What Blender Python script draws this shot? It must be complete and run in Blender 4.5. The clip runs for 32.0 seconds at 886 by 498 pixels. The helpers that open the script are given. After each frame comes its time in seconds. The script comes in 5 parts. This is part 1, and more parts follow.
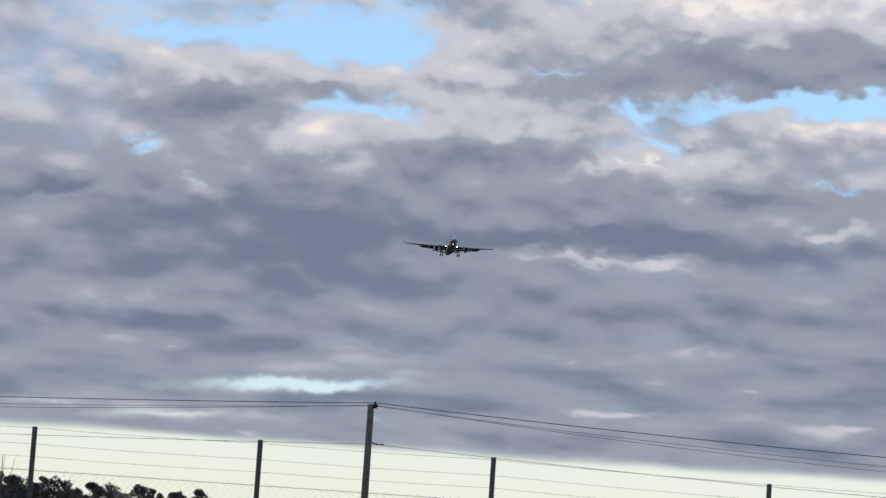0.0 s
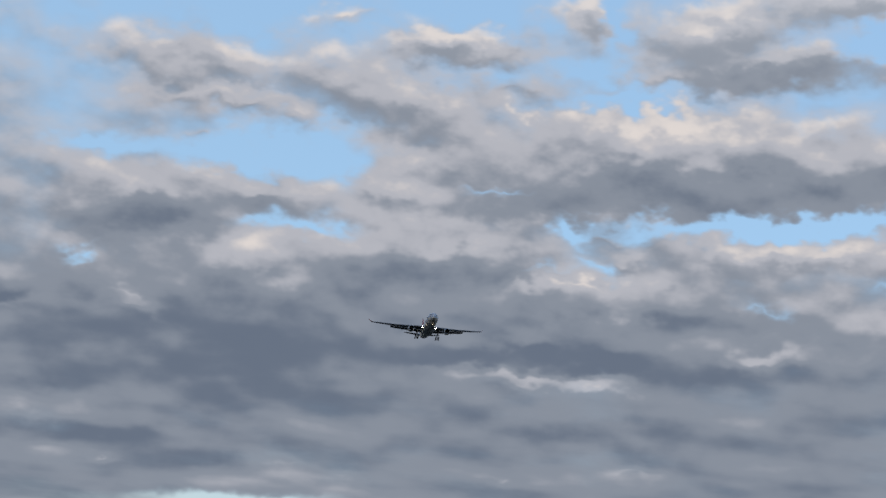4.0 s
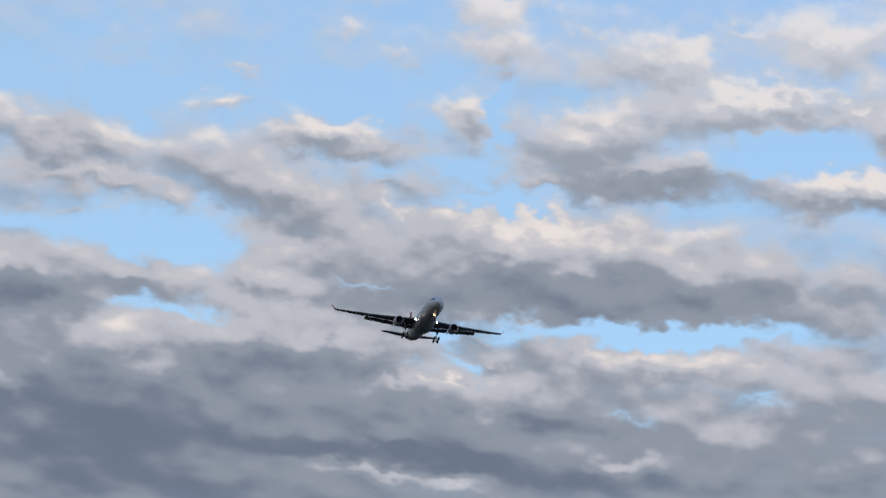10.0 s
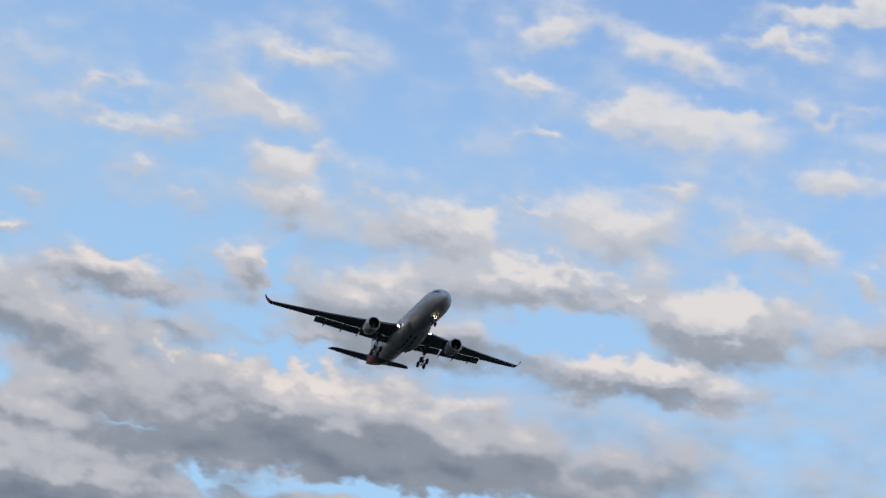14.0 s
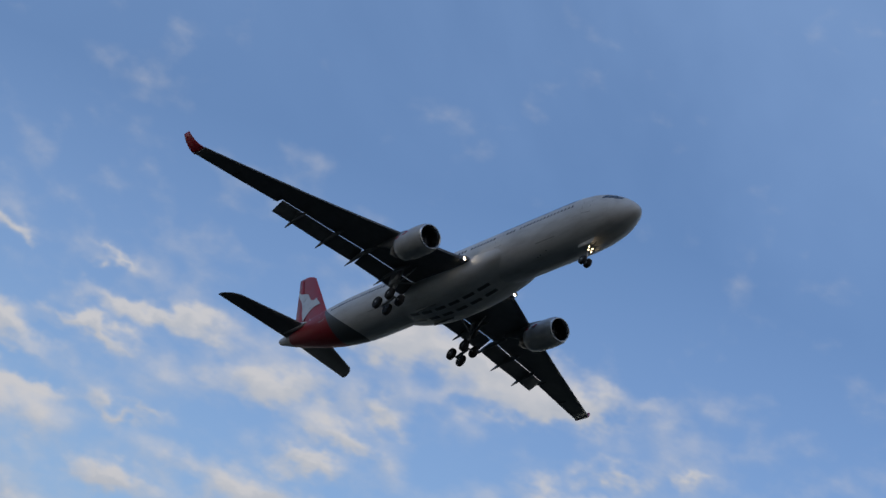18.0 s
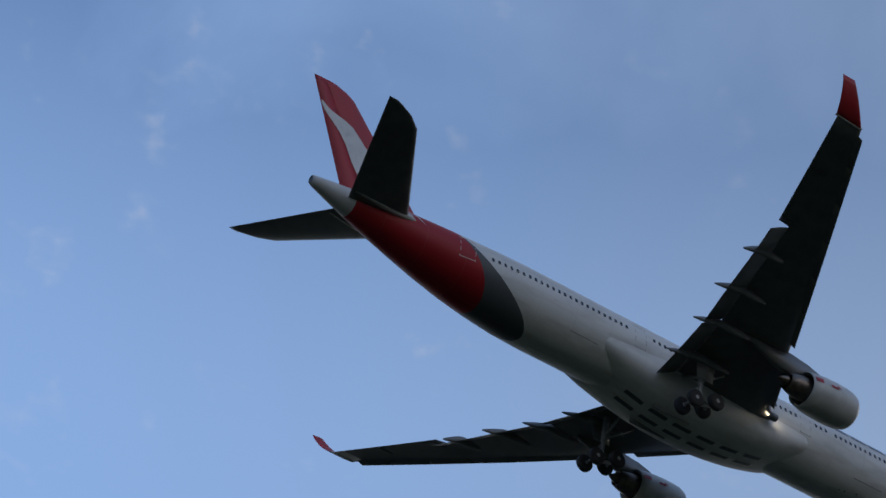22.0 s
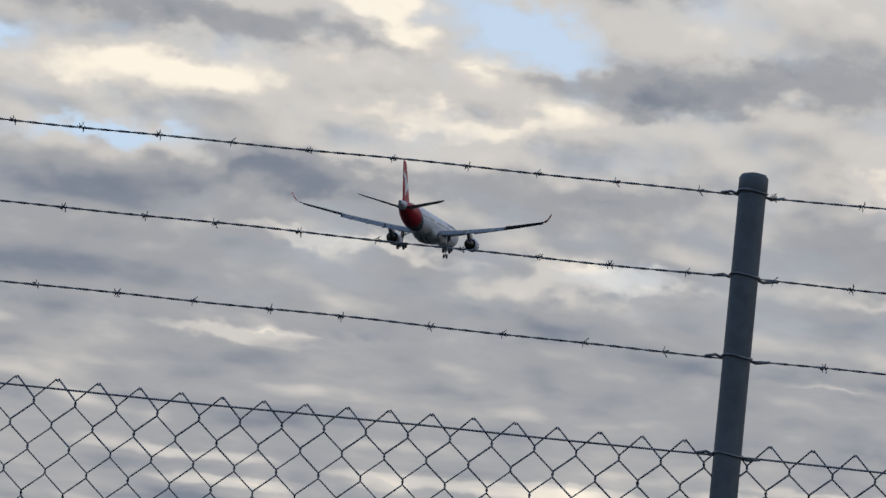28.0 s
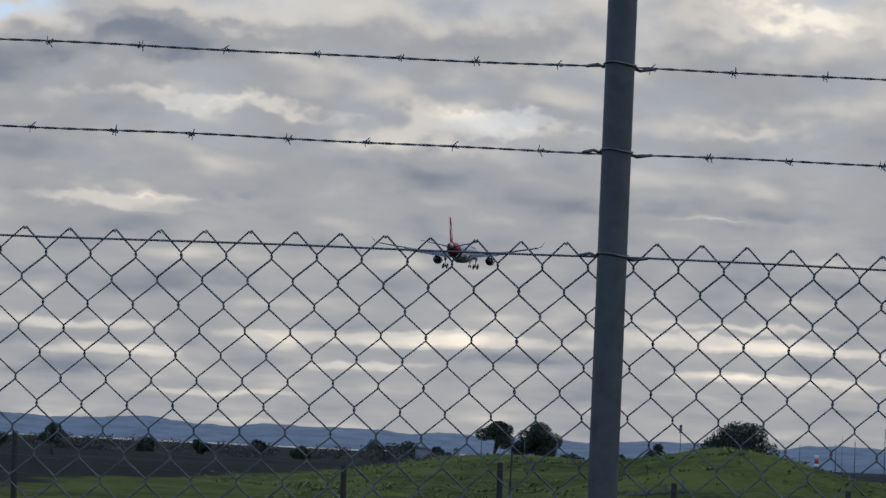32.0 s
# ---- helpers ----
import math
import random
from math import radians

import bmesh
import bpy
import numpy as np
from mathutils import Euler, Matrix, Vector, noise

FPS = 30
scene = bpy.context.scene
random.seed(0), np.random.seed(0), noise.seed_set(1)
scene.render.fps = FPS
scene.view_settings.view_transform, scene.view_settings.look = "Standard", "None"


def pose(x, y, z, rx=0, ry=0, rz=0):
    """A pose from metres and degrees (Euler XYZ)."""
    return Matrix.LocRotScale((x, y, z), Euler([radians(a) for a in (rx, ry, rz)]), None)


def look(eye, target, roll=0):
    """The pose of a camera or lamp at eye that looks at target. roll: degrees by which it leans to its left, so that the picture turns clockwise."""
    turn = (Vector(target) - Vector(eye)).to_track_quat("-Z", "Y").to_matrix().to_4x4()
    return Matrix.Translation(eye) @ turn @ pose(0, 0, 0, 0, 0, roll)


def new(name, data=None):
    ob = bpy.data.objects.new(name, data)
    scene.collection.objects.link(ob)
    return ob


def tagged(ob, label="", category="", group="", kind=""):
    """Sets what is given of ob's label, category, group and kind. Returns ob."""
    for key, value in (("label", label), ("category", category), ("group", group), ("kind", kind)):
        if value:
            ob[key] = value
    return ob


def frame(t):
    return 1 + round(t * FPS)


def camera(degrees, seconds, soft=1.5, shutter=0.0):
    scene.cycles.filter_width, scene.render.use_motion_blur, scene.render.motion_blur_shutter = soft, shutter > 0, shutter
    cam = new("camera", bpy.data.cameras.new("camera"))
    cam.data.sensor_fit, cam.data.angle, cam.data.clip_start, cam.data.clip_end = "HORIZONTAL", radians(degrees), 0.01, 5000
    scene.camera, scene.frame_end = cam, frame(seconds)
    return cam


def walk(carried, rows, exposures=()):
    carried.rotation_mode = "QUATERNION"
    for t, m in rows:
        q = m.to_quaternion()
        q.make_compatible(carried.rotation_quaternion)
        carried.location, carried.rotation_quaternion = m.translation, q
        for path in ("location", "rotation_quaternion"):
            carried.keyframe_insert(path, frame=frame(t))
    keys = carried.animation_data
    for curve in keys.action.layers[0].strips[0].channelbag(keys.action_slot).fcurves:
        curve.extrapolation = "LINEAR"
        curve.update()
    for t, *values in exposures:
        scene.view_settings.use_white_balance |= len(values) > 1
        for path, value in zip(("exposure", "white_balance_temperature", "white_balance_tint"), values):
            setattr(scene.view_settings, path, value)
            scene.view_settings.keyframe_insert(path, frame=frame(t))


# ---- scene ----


def aim(az, el, roll, x, y, z):
    """A camera pose at x, y, z that looks to the compass angle az (from +y towards +x) and the elevation el."""
    a, e = radians(az), radians(el)
    eye = Vector((x, y, z))
    return look(eye, eye + Vector((math.sin(a) * math.cos(e), math.cos(a) * math.cos(e), math.sin(e))), roll)


cam = camera(21.33, 32.0, soft=1.5)
PATH = [
    (0.0, aim(4.031, 6.647, 3.86, 0.000, 0.000, 1.600)),
    (0.5, aim(3.823, 7.037, 4.12, 0.000, 0.000, 1.600)),
    (1.0, aim(4.119, 7.165, 4.38, 0.000, 0.000, 1.600)),
    (1.5, aim(4.396, 7.396, 3.84, 0.000, 0.000, 1.600)),
    (2.0, aim(4.838, 8.065, 3.34, 0.000, 0.000, 1.600)),
    (2.5, aim(4.921, 8.560, 3.41, 0.000, 0.000, 1.600)),
    (4.5, aim(5.663, 9.901, 5.07, 0.000, 0.000, 1.600)),
    (5.0, aim(5.974, 10.104, 5.38, 0.000, 0.000, 1.600)),
    (5.5, aim(6.515, 10.022, 5.82, 0.000, 0.000, 1.600)),
    (6.0, aim(6.726, 10.277, 6.02, 0.000, 0.000, 1.600)),
    (6.5, aim(7.082, 10.405, 5.82, 0.000, 0.000, 1.600)),
    (7.0, aim(7.238, 10.642, 6.14, 0.000, 0.000, 1.600)),
    (7.5, aim(7.393, 10.694, 6.55, 0.000, 0.000, 1.600)),
    (8.0, aim(6.831, 11.336, 6.46, 0.000, 0.000, 1.600)),
    (8.5, aim(6.779, 11.599, 6.89, 0.000, 0.000, 1.600)),
    (9.0, aim(7.160, 12.067, 6.92, 0.000, 0.000, 1.600)),
    (9.5, aim(7.782, 12.249, 6.86, 0.000, 0.000, 1.600)),
    (10.0, aim(8.368, 12.208, 7.04, 0.000, 0.000, 1.600)),
    (10.5, aim(8.512, 12.160, 6.93, 0.000, 0.000, 1.600)),
    (11.0, aim(8.764, 12.437, 7.09, 0.000, 0.000, 1.600)),
    (11.5, aim(9.421, 13.709, 7.59, 0.000, 0.000, 1.600)),
    (12.0, aim(10.162, 14.177, 8.12, 0.000, 0.000, 1.600)),
    (12.5, aim(10.466, 14.339, 8.55, 0.000, 0.000, 1.600)),
    (13.0, aim(10.799, 15.301, 7.79, 0.000, 0.000, 1.600)),
    (13.5, aim(11.609, 16.157, 10.06, 0.000, 0.000, 1.600)),
    (15.5, aim(16.633, 19.180, 11.50, 0.000, 0.000, 1.600)),
    (16.0, aim(18.139, 20.604, 12.31, 0.000, 0.000, 1.600)),
    (16.5, aim(20.450, 21.674, 13.71, 0.000, 0.000, 1.600)),
    (17.0, aim(22.771, 23.906, 15.10, 0.000, 0.000, 1.600)),
    (17.5, aim(25.837, 25.863, 17.61, 0.000, 0.000, 1.600)),
    (18.0, aim(28.776, 28.159, 21.12, 0.000, 0.000, 1.600)),
    (18.5, aim(33.490, 30.802, 23.15, 0.000, 0.000, 1.600)),
    (19.0, aim(40.054, 34.626, 24.09, 0.000, 0.000, 1.600)),
    (19.5, aim(47.829, 38.718, 25.12, 0.000, 0.000, 1.600)),
    (20.0, aim(58.447, 40.964, 24.57, 0.000, 0.000, 1.600)),
    (20.5, aim(73.145, 42.798, 20.65, 0.000, 0.000, 1.600)),
    (21.0, aim(90.302, 43.341, 16.53, 0.000, 0.000, 1.600)),
    (21.5, aim(108.584, 41.670, 10.54, 0.000, 0.000, 1.600)),
    (22.0, aim(122.815, 38.348, 7.89, 0.000, 0.000, 1.600)),
    (22.5, aim(133.613, 34.059, 8.62, 0.000, 0.000, 1.600)),
    (23.0, aim(142.382, 29.792, 9.02, 0.001, 0.004, 1.606)),
    (23.5, aim(148.636, 26.130, 9.33, 0.003, 0.008, 1.611)),
    (24.0, aim(153.213, 21.950, 9.35, 0.004, 0.012, 1.617)),
    (24.5, aim(159.122, 18.616, 8.38, 0.006, 0.016, 1.622)),
    (25.0, aim(162.183, 16.295, 6.52, 0.007, 0.020, 1.628)),
    (25.5, aim(162.820, 13.981, 5.91, 0.008, 0.020, 1.621)),
    (26.0, aim(164.212, 12.319, 5.80, 0.015, -0.024, 1.630)),
    (26.5, aim(165.803, 11.027, 6.27, 0.018, -0.029, 1.627)),
    (28.5, aim(169.284, 7.490, 5.97, 0.030, -0.098, 1.613)),
    (29.0, aim(169.412, 6.708, 4.86, -0.014, -0.198, 1.613)),
    (29.5, aim(169.688, 6.287, 4.94, -0.033, -0.186, 1.584)),
    (30.0, aim(170.679, 5.815, 4.52, -0.009, -0.202, 1.582)),
    (30.5, aim(170.530, 6.019, 4.34, 0.015, -0.199, 1.575)),
    (31.0, aim(170.747, 5.267, 3.50, 0.019, -0.196, 1.574)),
    (31.5, aim(171.273, 4.961, 3.75, 0.022, -0.197, 1.571)),
    (32.0, aim(171.844, 4.934, 2.72, 0.043, -0.291, 1.583)),
]
walk(cam, PATH, exposures=[(0, 0.0), (2.5, -0.08), (5, -0.38), (6, -0.22), (9, -0.15), (13, -0.2), (16, -0.25), (17, -0.6), (18, -0.5), (19, -0.4), (20, -0.1), (21, 0.1), (21.5, -0.1), (22.0, -0.3), (22.6, -0.65), (23.2, -0.9), (24.0, -0.5), (24.8, -0.05), (32, 0.0)])

# ---- sky, sun ----
SUN_AZ, SUN_EL = 258.0, 20.0
sun = new("sun", bpy.data.lights.new("sun", "SUN"))
sun.data.energy, sun.data.angle, sun.data.color = 0.10, radians(14), (1.0, 0.80, 0.62)
sun.matrix_world = look((0, 0, 60), (-60 * math.sin(radians(SUN_AZ)), -60 * math.cos(radians(SUN_AZ)), 60 - 60 * math.tan(radians(SUN_EL))))

CLOUDS = []


def cloud(az, el, wide, high, tilt, amount, tone=0.0):
    """One cloud bank of the sky (or, below zero, a gap between clouds): where it stands and how far it reaches, in degrees, how dense and how bright it is."""
    CLOUDS.append((az, el, wide, high, tilt, amount, tone))


# unseen banks added in the west to dim the light on the airliner
cloud(238, 14, 36, 24, 0, 0.75)
cloud(-80, 14, 22, 24, 0, 0.55)
# the banks of the north and the south
cloud(11.5, 11.9, 6.8, 1.21, 4, 1.25, -0.30)
cloud(-1.7, 13.7, 3.1, 0.60, -1, 0.60, 0.20)
cloud(4.2, 13.1, 3.6, 0.79, -10, 0.70, 0.15)
cloud(-0.2, 12.8, 3.0, 0.29, -1, 0.50, 0.35)
cloud(-2.2, 10.0, 2.3, 0.83, 5, 0.80, -0.30)
cloud(0.7, 10.6, 1.4, 0.46, -12, 0.60, 0.30)
cloud(3.9, 10.8, 1.8, 0.60, -2, 0.60, 0.40)
cloud(4.1, 11.6, 1.7, 0.43, 3, 0.50, 0.30)
cloud(5.6, 9.4, 3.0, 0.74, 1, 0.80, 0.00)
cloud(0.6, 7.9, 4.9, 1.43, 7, 0.50, -0.25)
cloud(0.6, 8.8, 2.2, 0.79, -6, 0.60, 0.20)
cloud(9.9, 8.4, 3.7, 0.54, 2, 0.60, 0.00)
cloud(8.4, 8.9, 2.2, 0.20, 5, 0.20, 0.50)
cloud(14.1, 10.1, 3.7, 0.46, 7, 0.70, 0.40)
cloud(9.9, 9.5, 0.6, 0.26, 5, 0.40, 0.30)
cloud(15.8, 8.5, 2.1, 0.50, 2, 0.20, 0.31)
cloud(13.5, 7.6, 0.8, 0.23, 5, 0.10, 0.62)
cloud(8.0, 7.3, 4.3, 0.51, 3, 0.40, -0.40)
cloud(7.7, 6.6, 2.5, 0.23, -1, 0.00, 0.50)
cloud(9.6, 6.5, 0.6, 0.20, 2, 0.00, 0.43)
cloud(0.5, 6.3, 4.4, 1.00, 2, 0.30, -0.30)
cloud(-2.1, 7.5, 1.0, 0.20, -2, 0.00, 0.31)
cloud(11.1, 13.0, 2.8, 0.31, 2, 0.30, 0.70)
cloud(7.4, 12.9, 0.5, 0.20, -5, 0.30, 0.50)
cloud(7.9, 10.4, 0.5, 0.31, -12, 0.30, 0.20)
cloud(9.6, 10.2, 0.5, 0.17, 5, 0.30, 0.20)
cloud(13.2, 10.6, 0.5, 0.14, 5, 0.30, 0.20)
cloud(-1.1, 11.8, 0.5, 0.23, 0, 0.35, 0.20)
cloud(1.0, 11.6, 2.8, 0.60, 1, -1.30, 0.00)
cloud(-3.0, 11.4, 1.4, 0.31, 3, -0.70, 0.00)
cloud(-0.4, 15.0, 2.1, 0.64, 4, -0.70, 0.00)
cloud(5.5, 15.6, 2.2, 0.57, 5, -0.60, 0.00)
cloud(9.4, 15.5, 1.0, 0.40, -94, -0.70, 0.00)
cloud(9.4, 13.5, 2.2, 0.29, 4, -0.70, 0.00)
cloud(6.8, 11.0, 1.6, 0.24, 5, -0.65, 0.00)
cloud(13.4, 10.7, 4.7, 0.34, 5, -1.50, 0.00)
cloud(8.7, 10.3, 0.6, 0.29, -42, -0.80, 0.00)
cloud(1.9, 9.8, 1.6, 0.31, 0, -0.90, 0.00)
cloud(-3.4, 8.7, 0.7, 0.24, 16, -0.76, 0.00)
cloud(7.7, 9.2, 1.7, 0.24, 8, -0.52, 0.00)
cloud(9.2, 9.4, 0.8, 0.24, -21, -0.56, 0.00)
cloud(16.0, 15.1, 1.5, 0.46, 7, -0.80, 0.00)
cloud(13.5, 8.6, 1.0, 0.24, -3, -0.48, 0.00)
cloud(16.8, 9.4, 1.0, 0.24, -3, -0.42, 0.00)
cloud(-5.0, 7.6, 1.8, 0.40, 3, 0.20, -0.35)
cloud(9.0, 7.1, 3.7, 0.37, 0, 0.20, -0.35)
cloud(7.6, 6.7, 2.3, 0.19, -1, 0.00, 0.43)
cloud(13.2, 7.4, 0.8, 0.23, 2, 0.00, 0.50)
cloud(9.4, 6.4, 0.5, 0.17, -2, 0.00, 0.37)
cloud(-2.3, 7.7, 1.1, 0.19, -6, 0.00, 0.28)
cloud(-5.1, 7.3, 1.7, 0.14, 3, 0.00, 0.25)
cloud(-4.3, 4.7, 2.2, 0.20, 3, 0.00, 0.22)
cloud(-2.2, 4.4, 4.3, 0.34, 5, 0.20, -0.35)
cloud(0.2, 4.0, 1.2, 0.36, -2, 0.10, -0.30)
cloud(-2.2, 3.9, 0.4, 0.11, 0, 0.00, 0.43)
cloud(1.9, 4.1, 0.7, 0.20, -5, 0.00, 0.28)
cloud(7.2, 4.1, 0.5, 0.17, 4, 0.00, 0.31)
cloud(10.5, 4.6, 0.7, 0.13, 4, 0.00, 0.25)
cloud(3.3, 3.9, 1.0, 0.17, 0, 0.00, 0.22)
cloud(8.6, 5.3, 5.6, 0.43, 2, 0.20, -0.20)
cloud(-3.8, 5.6, 2.8, 0.36, 4, 0.10, -0.15)
cloud(0.6, 3.1, 3.0, 0.19, 4, -1.15, 0.00)
cloud(-2.1, 2.2, 2.8, 0.16, 3, -0.54, 0.00)
cloud(-5.4, 2.3, 0.9, 0.16, 3, -0.30, 0.20)
cloud(8.6, 2.9, 1.5, 0.09, 1, 0.00, 0.56)
cloud(14.3, 2.9, 0.8, 0.09, 1, 0.00, 0.50)
cloud(11.7, 3.7, 0.5, 0.09, 1, 0.00, 0.37)
cloud(9.3, 3.7, 0.6, 0.09, 3, 0.00, 0.25)
cloud(2.8, 2.4, 0.5, 0.11, -16, 0.00, 0.31)
cloud(-0.2, 1.9, 0.6, 0.10, -3, 0.00, 0.37)
cloud(6.3, 1.8, 1.9, 0.10, 2, 0.00, 0.25)
cloud(13.2, 17.2, 2.0, 0.69, 6, 0.98, 0.25)
cloud(13.7, 17.7, 0.7, 0.43, -3, 0.30, 0.35)
cloud(17.4, 18.1, 1.8, 0.74, -3, 0.91, 0.30)
cloud(11.7, 15.4, 1.9, 0.69, 15, 1.04, 0.10)
cloud(15.8, 16.4, 2.9, 0.60, 5, 1.04, 0.10)
cloud(16.3, 16.8, 1.7, 0.23, 3, 0.10, 0.60)
cloud(13.1, 14.5, 2.9, 0.60, 7, 1.10, -0.45)
cloud(10.4, 14.0, 0.8, 0.43, -1, 0.40, 0.30)
cloud(20.4, 16.1, 1.8, 0.89, 3, 1.10, 0.10)
cloud(20.9, 17.0, 0.9, 0.31, 8, 0.20, 0.40)
cloud(20.9, 18.3, 0.9, 0.49, 8, 0.50, 0.30)
cloud(19.1, 14.5, 3.0, 0.51, 4, 1.04, 0.05)
cloud(19.0, 14.9, 2.6, 0.20, 5, 0.10, 0.50)
cloud(18.5, 16.5, 0.4, 0.21, 6, 0.40, 0.30)
cloud(11.5, 17.8, 0.5, 0.23, 8, 0.30, 0.20)
cloud(15.2, 18.2, 0.8, 0.23, 7, 0.30, 0.25)
cloud(8.7, 15.5, 1.0, 0.54, 4, 0.55, 0.25)
cloud(9.1, 17.0, 1.2, 0.49, 9, 0.50, 0.25)
cloud(9.2, 18.1, 1.0, 0.40, 4, 0.50, 0.25)
cloud(0.1, 17.5, 1.7, 0.64, -2, 0.35, 0.10)
cloud(4.5, 18.2, 2.8, 0.37, 4, 0.45, 0.30)
cloud(4.1, 18.9, 1.5, 0.26, 13, 0.35, 0.25)
cloud(8.6, 19.3, 2.9, 0.36, 2, 0.30, 0.10)
cloud(18.8, 20.7, 2.7, 0.60, -2, 0.60, 0.25)
cloud(18.5, 19.2, 1.0, 0.29, 1, 0.40, 0.20)
cloud(15.4, 19.9, 0.5, 0.17, 4, 0.35, 0.20)
cloud(2.3, 15.0, 0.9, 0.34, 14, 0.60, 0.45)
cloud(5.6, 14.5, 2.3, 0.49, 5, 0.98, 0.15)
cloud(5.3, 14.8, 1.6, 0.20, 9, 0.10, 0.50)
cloud(6.6, 16.8, 0.4, 0.20, -5, 0.30, 0.20)
cloud(5.3, 17.1, 0.5, 0.17, 8, 0.30, 0.20)
cloud(2.7, 16.0, 0.4, 0.13, 8, 0.30, 0.20)
cloud(4.5, 15.8, 0.4, 0.17, 8, 0.25, 0.20)
cloud(6.8, 13.4, 1.8, 0.37, 7, 0.40, -0.10)
cloud(17.1, 15.4, 2.4, 0.49, 8, -0.90, 0.00)
cloud(9.1, 14.2, 0.9, 0.34, -8, -0.50, 0.00)
cloud(15.0, 22.5, 1.4, 0.34, 16, 0.50, 0.10)
cloud(18.4, 22.5, 2.3, 0.46, -12, 0.75, 0.10)
cloud(22.5, 24.1, 2.7, 0.34, 5, 0.75, 0.15)
cloud(20.9, 23.1, 1.7, 0.26, 5, 0.65, 0.10)
cloud(26.0, 23.6, 2.1, 0.66, 12, 0.70, 0.10)
cloud(28.1, 22.9, 1.3, 0.34, -3, 0.65, 0.10)
cloud(27.2, 25.2, 2.3, 0.34, 9, 0.50, 0.10)
cloud(29.0, 23.9, 0.8, 0.40, 4, 0.65, 0.10)
cloud(17.3, 21.0, 0.9, 0.34, 22, 0.65, 0.10)
cloud(19.9, 21.2, 1.3, 0.40, 1, 0.70, 0.15)
cloud(14.8, 21.2, 0.9, 0.26, 2, 0.65, 0.10)
cloud(9.8, 23.2, 0.8, 0.20, 17, 0.50, 0.10)
cloud(14.3, 23.8, 1.4, 0.29, 1, 0.55, 0.10)
cloud(17.9, 24.5, 0.8, 0.23, 9, 0.35, 0.10)
cloud(20.7, 24.9, 0.7, 0.20, 1, 0.35, 0.10)
cloud(8.8, 20.8, 1.4, 0.29, 2, 0.60, 0.10)
cloud(7.8, 19.5, 1.4, 0.40, -15, 0.40, 0.00)
cloud(9.2, 18.4, 0.9, 0.34, 10, 0.50, 0.10)
cloud(9.1, 17.3, 1.1, 0.51, -2, 0.50, 0.05)
cloud(8.5, 15.6, 0.8, 0.57, 8, 0.45, 0.05)
cloud(22.7, 20.0, 1.4, 0.40, 0, 0.75, 0.15)
cloud(26.6, 20.9, 3.1, 0.51, 0, 0.55, 0.05)
cloud(28.8, 20.1, 1.6, 0.54, 14, 0.65, 0.05)
cloud(25.2, 18.4, 1.1, 0.26, 1, 0.65, 0.10)
cloud(22.3, 18.3, 0.9, 0.40, 16, 0.65, 0.15)
cloud(24.1, 17.7, 0.6, 0.31, -12, 0.65, 0.10)
cloud(27.5, 18.3, 1.7, 0.46, -1, 0.65, 0.05)
cloud(20.5, 16.2, 2.2, 0.74, 19, 0.85, 0.15)
cloud(26.5, 16.7, 4.4, 0.60, 9, 0.85, 0.10)
cloud(18.2, 16.4, 0.4, 0.23, 1, 0.50, 0.20)
cloud(27.5, 22.1, 1.1, 0.29, 1, 0.50, 0.05)
cloud(22.4, 21.6, 1.3, 0.23, 0, 0.40, 0.00)
cloud(10.2, 13.0, 1.7, 0.46, 7, 0.60, 0.50)
cloud(15.3, 19.9, 0.4, 0.14, 2, 0.30, 0.10)
cloud(31.0, 25.8, 1.8, 0.49, 5, 0.60, 0.10)
cloud(32.7, 25.4, 3.3, 0.46, 15, 0.65, 0.10)
cloud(34.7, 23.3, 2.5, 0.54, 6, 0.70, 0.10)
cloud(31.2, 21.5, 1.4, 0.34, 9, 0.65, 0.10)
cloud(35.2, 24.4, 0.9, 0.37, 2, 0.50, 0.10)
cloud(37.1, 24.9, 0.5, 0.20, 3, 0.35, 0.10)
cloud(14.8, 23.7, 0.7, 0.26, 7, 0.40, 0.10)
cloud(17.6, 24.5, 1.0, 0.23, 15, 0.25, 0.00)
cloud(28.5, 26.3, 1.1, 1.00, 25, 0.80, 0.10)
cloud(31.9, 25.8, 3.2, 0.71, 3, 0.60, 0.10)
cloud(48.1, 31.5, 1.1, 0.57, 12, 0.45, 0.05)
cloud(138.9, 24.4, 3.7, 0.91, 9, 0.60, 0.10)
cloud(138.7, 25.6, 1.2, 0.49, 11, 0.50, 0.30)
cloud(136.9, 22.0, 2.9, 1.00, 7, 0.50, -0.60)
cloud(143.1, 23.6, 1.7, 0.51, -31, 0.20, 0.90)
cloud(146.8, 26.0, 3.1, 0.91, 14, 0.60, 0.05)
cloud(147.9, 27.3, 1.7, 0.37, 9, 0.40, 0.20)
cloud(153.6, 28.1, 4.4, 1.21, 9, 0.60, 0.05)
cloud(151.6, 28.6, 1.4, 0.29, 7, 0.30, 0.30)
cloud(155.9, 29.6, 1.8, 0.79, -7, 0.60, 0.15)
cloud(155.0, 30.7, 0.5, 0.19, 8, 0.80, 0.50)
cloud(154.8, 25.0, 3.3, 1.14, 5, 0.30, -0.05)
cloud(152.3, 23.6, 1.2, 0.31, 13, 0.00, 0.50)
cloud(145.0, 25.4, 3.1, 0.94, 10, 0.40, -0.65)
cloud(143.4, 23.3, 1.8, 0.51, -21, 0.20, 0.80)
cloud(147.3, 23.0, 2.6, 0.54, 3, -1.30, 0.00)
cloud(147.4, 23.7, 0.9, 0.34, 1, -0.50, 0.00)
cloud(155.7, 26.9, 5.3, 1.07, 7, 0.30, -0.10)
cloud(162.8, 26.9, 1.6, 0.79, -13, 0.20, 0.75)
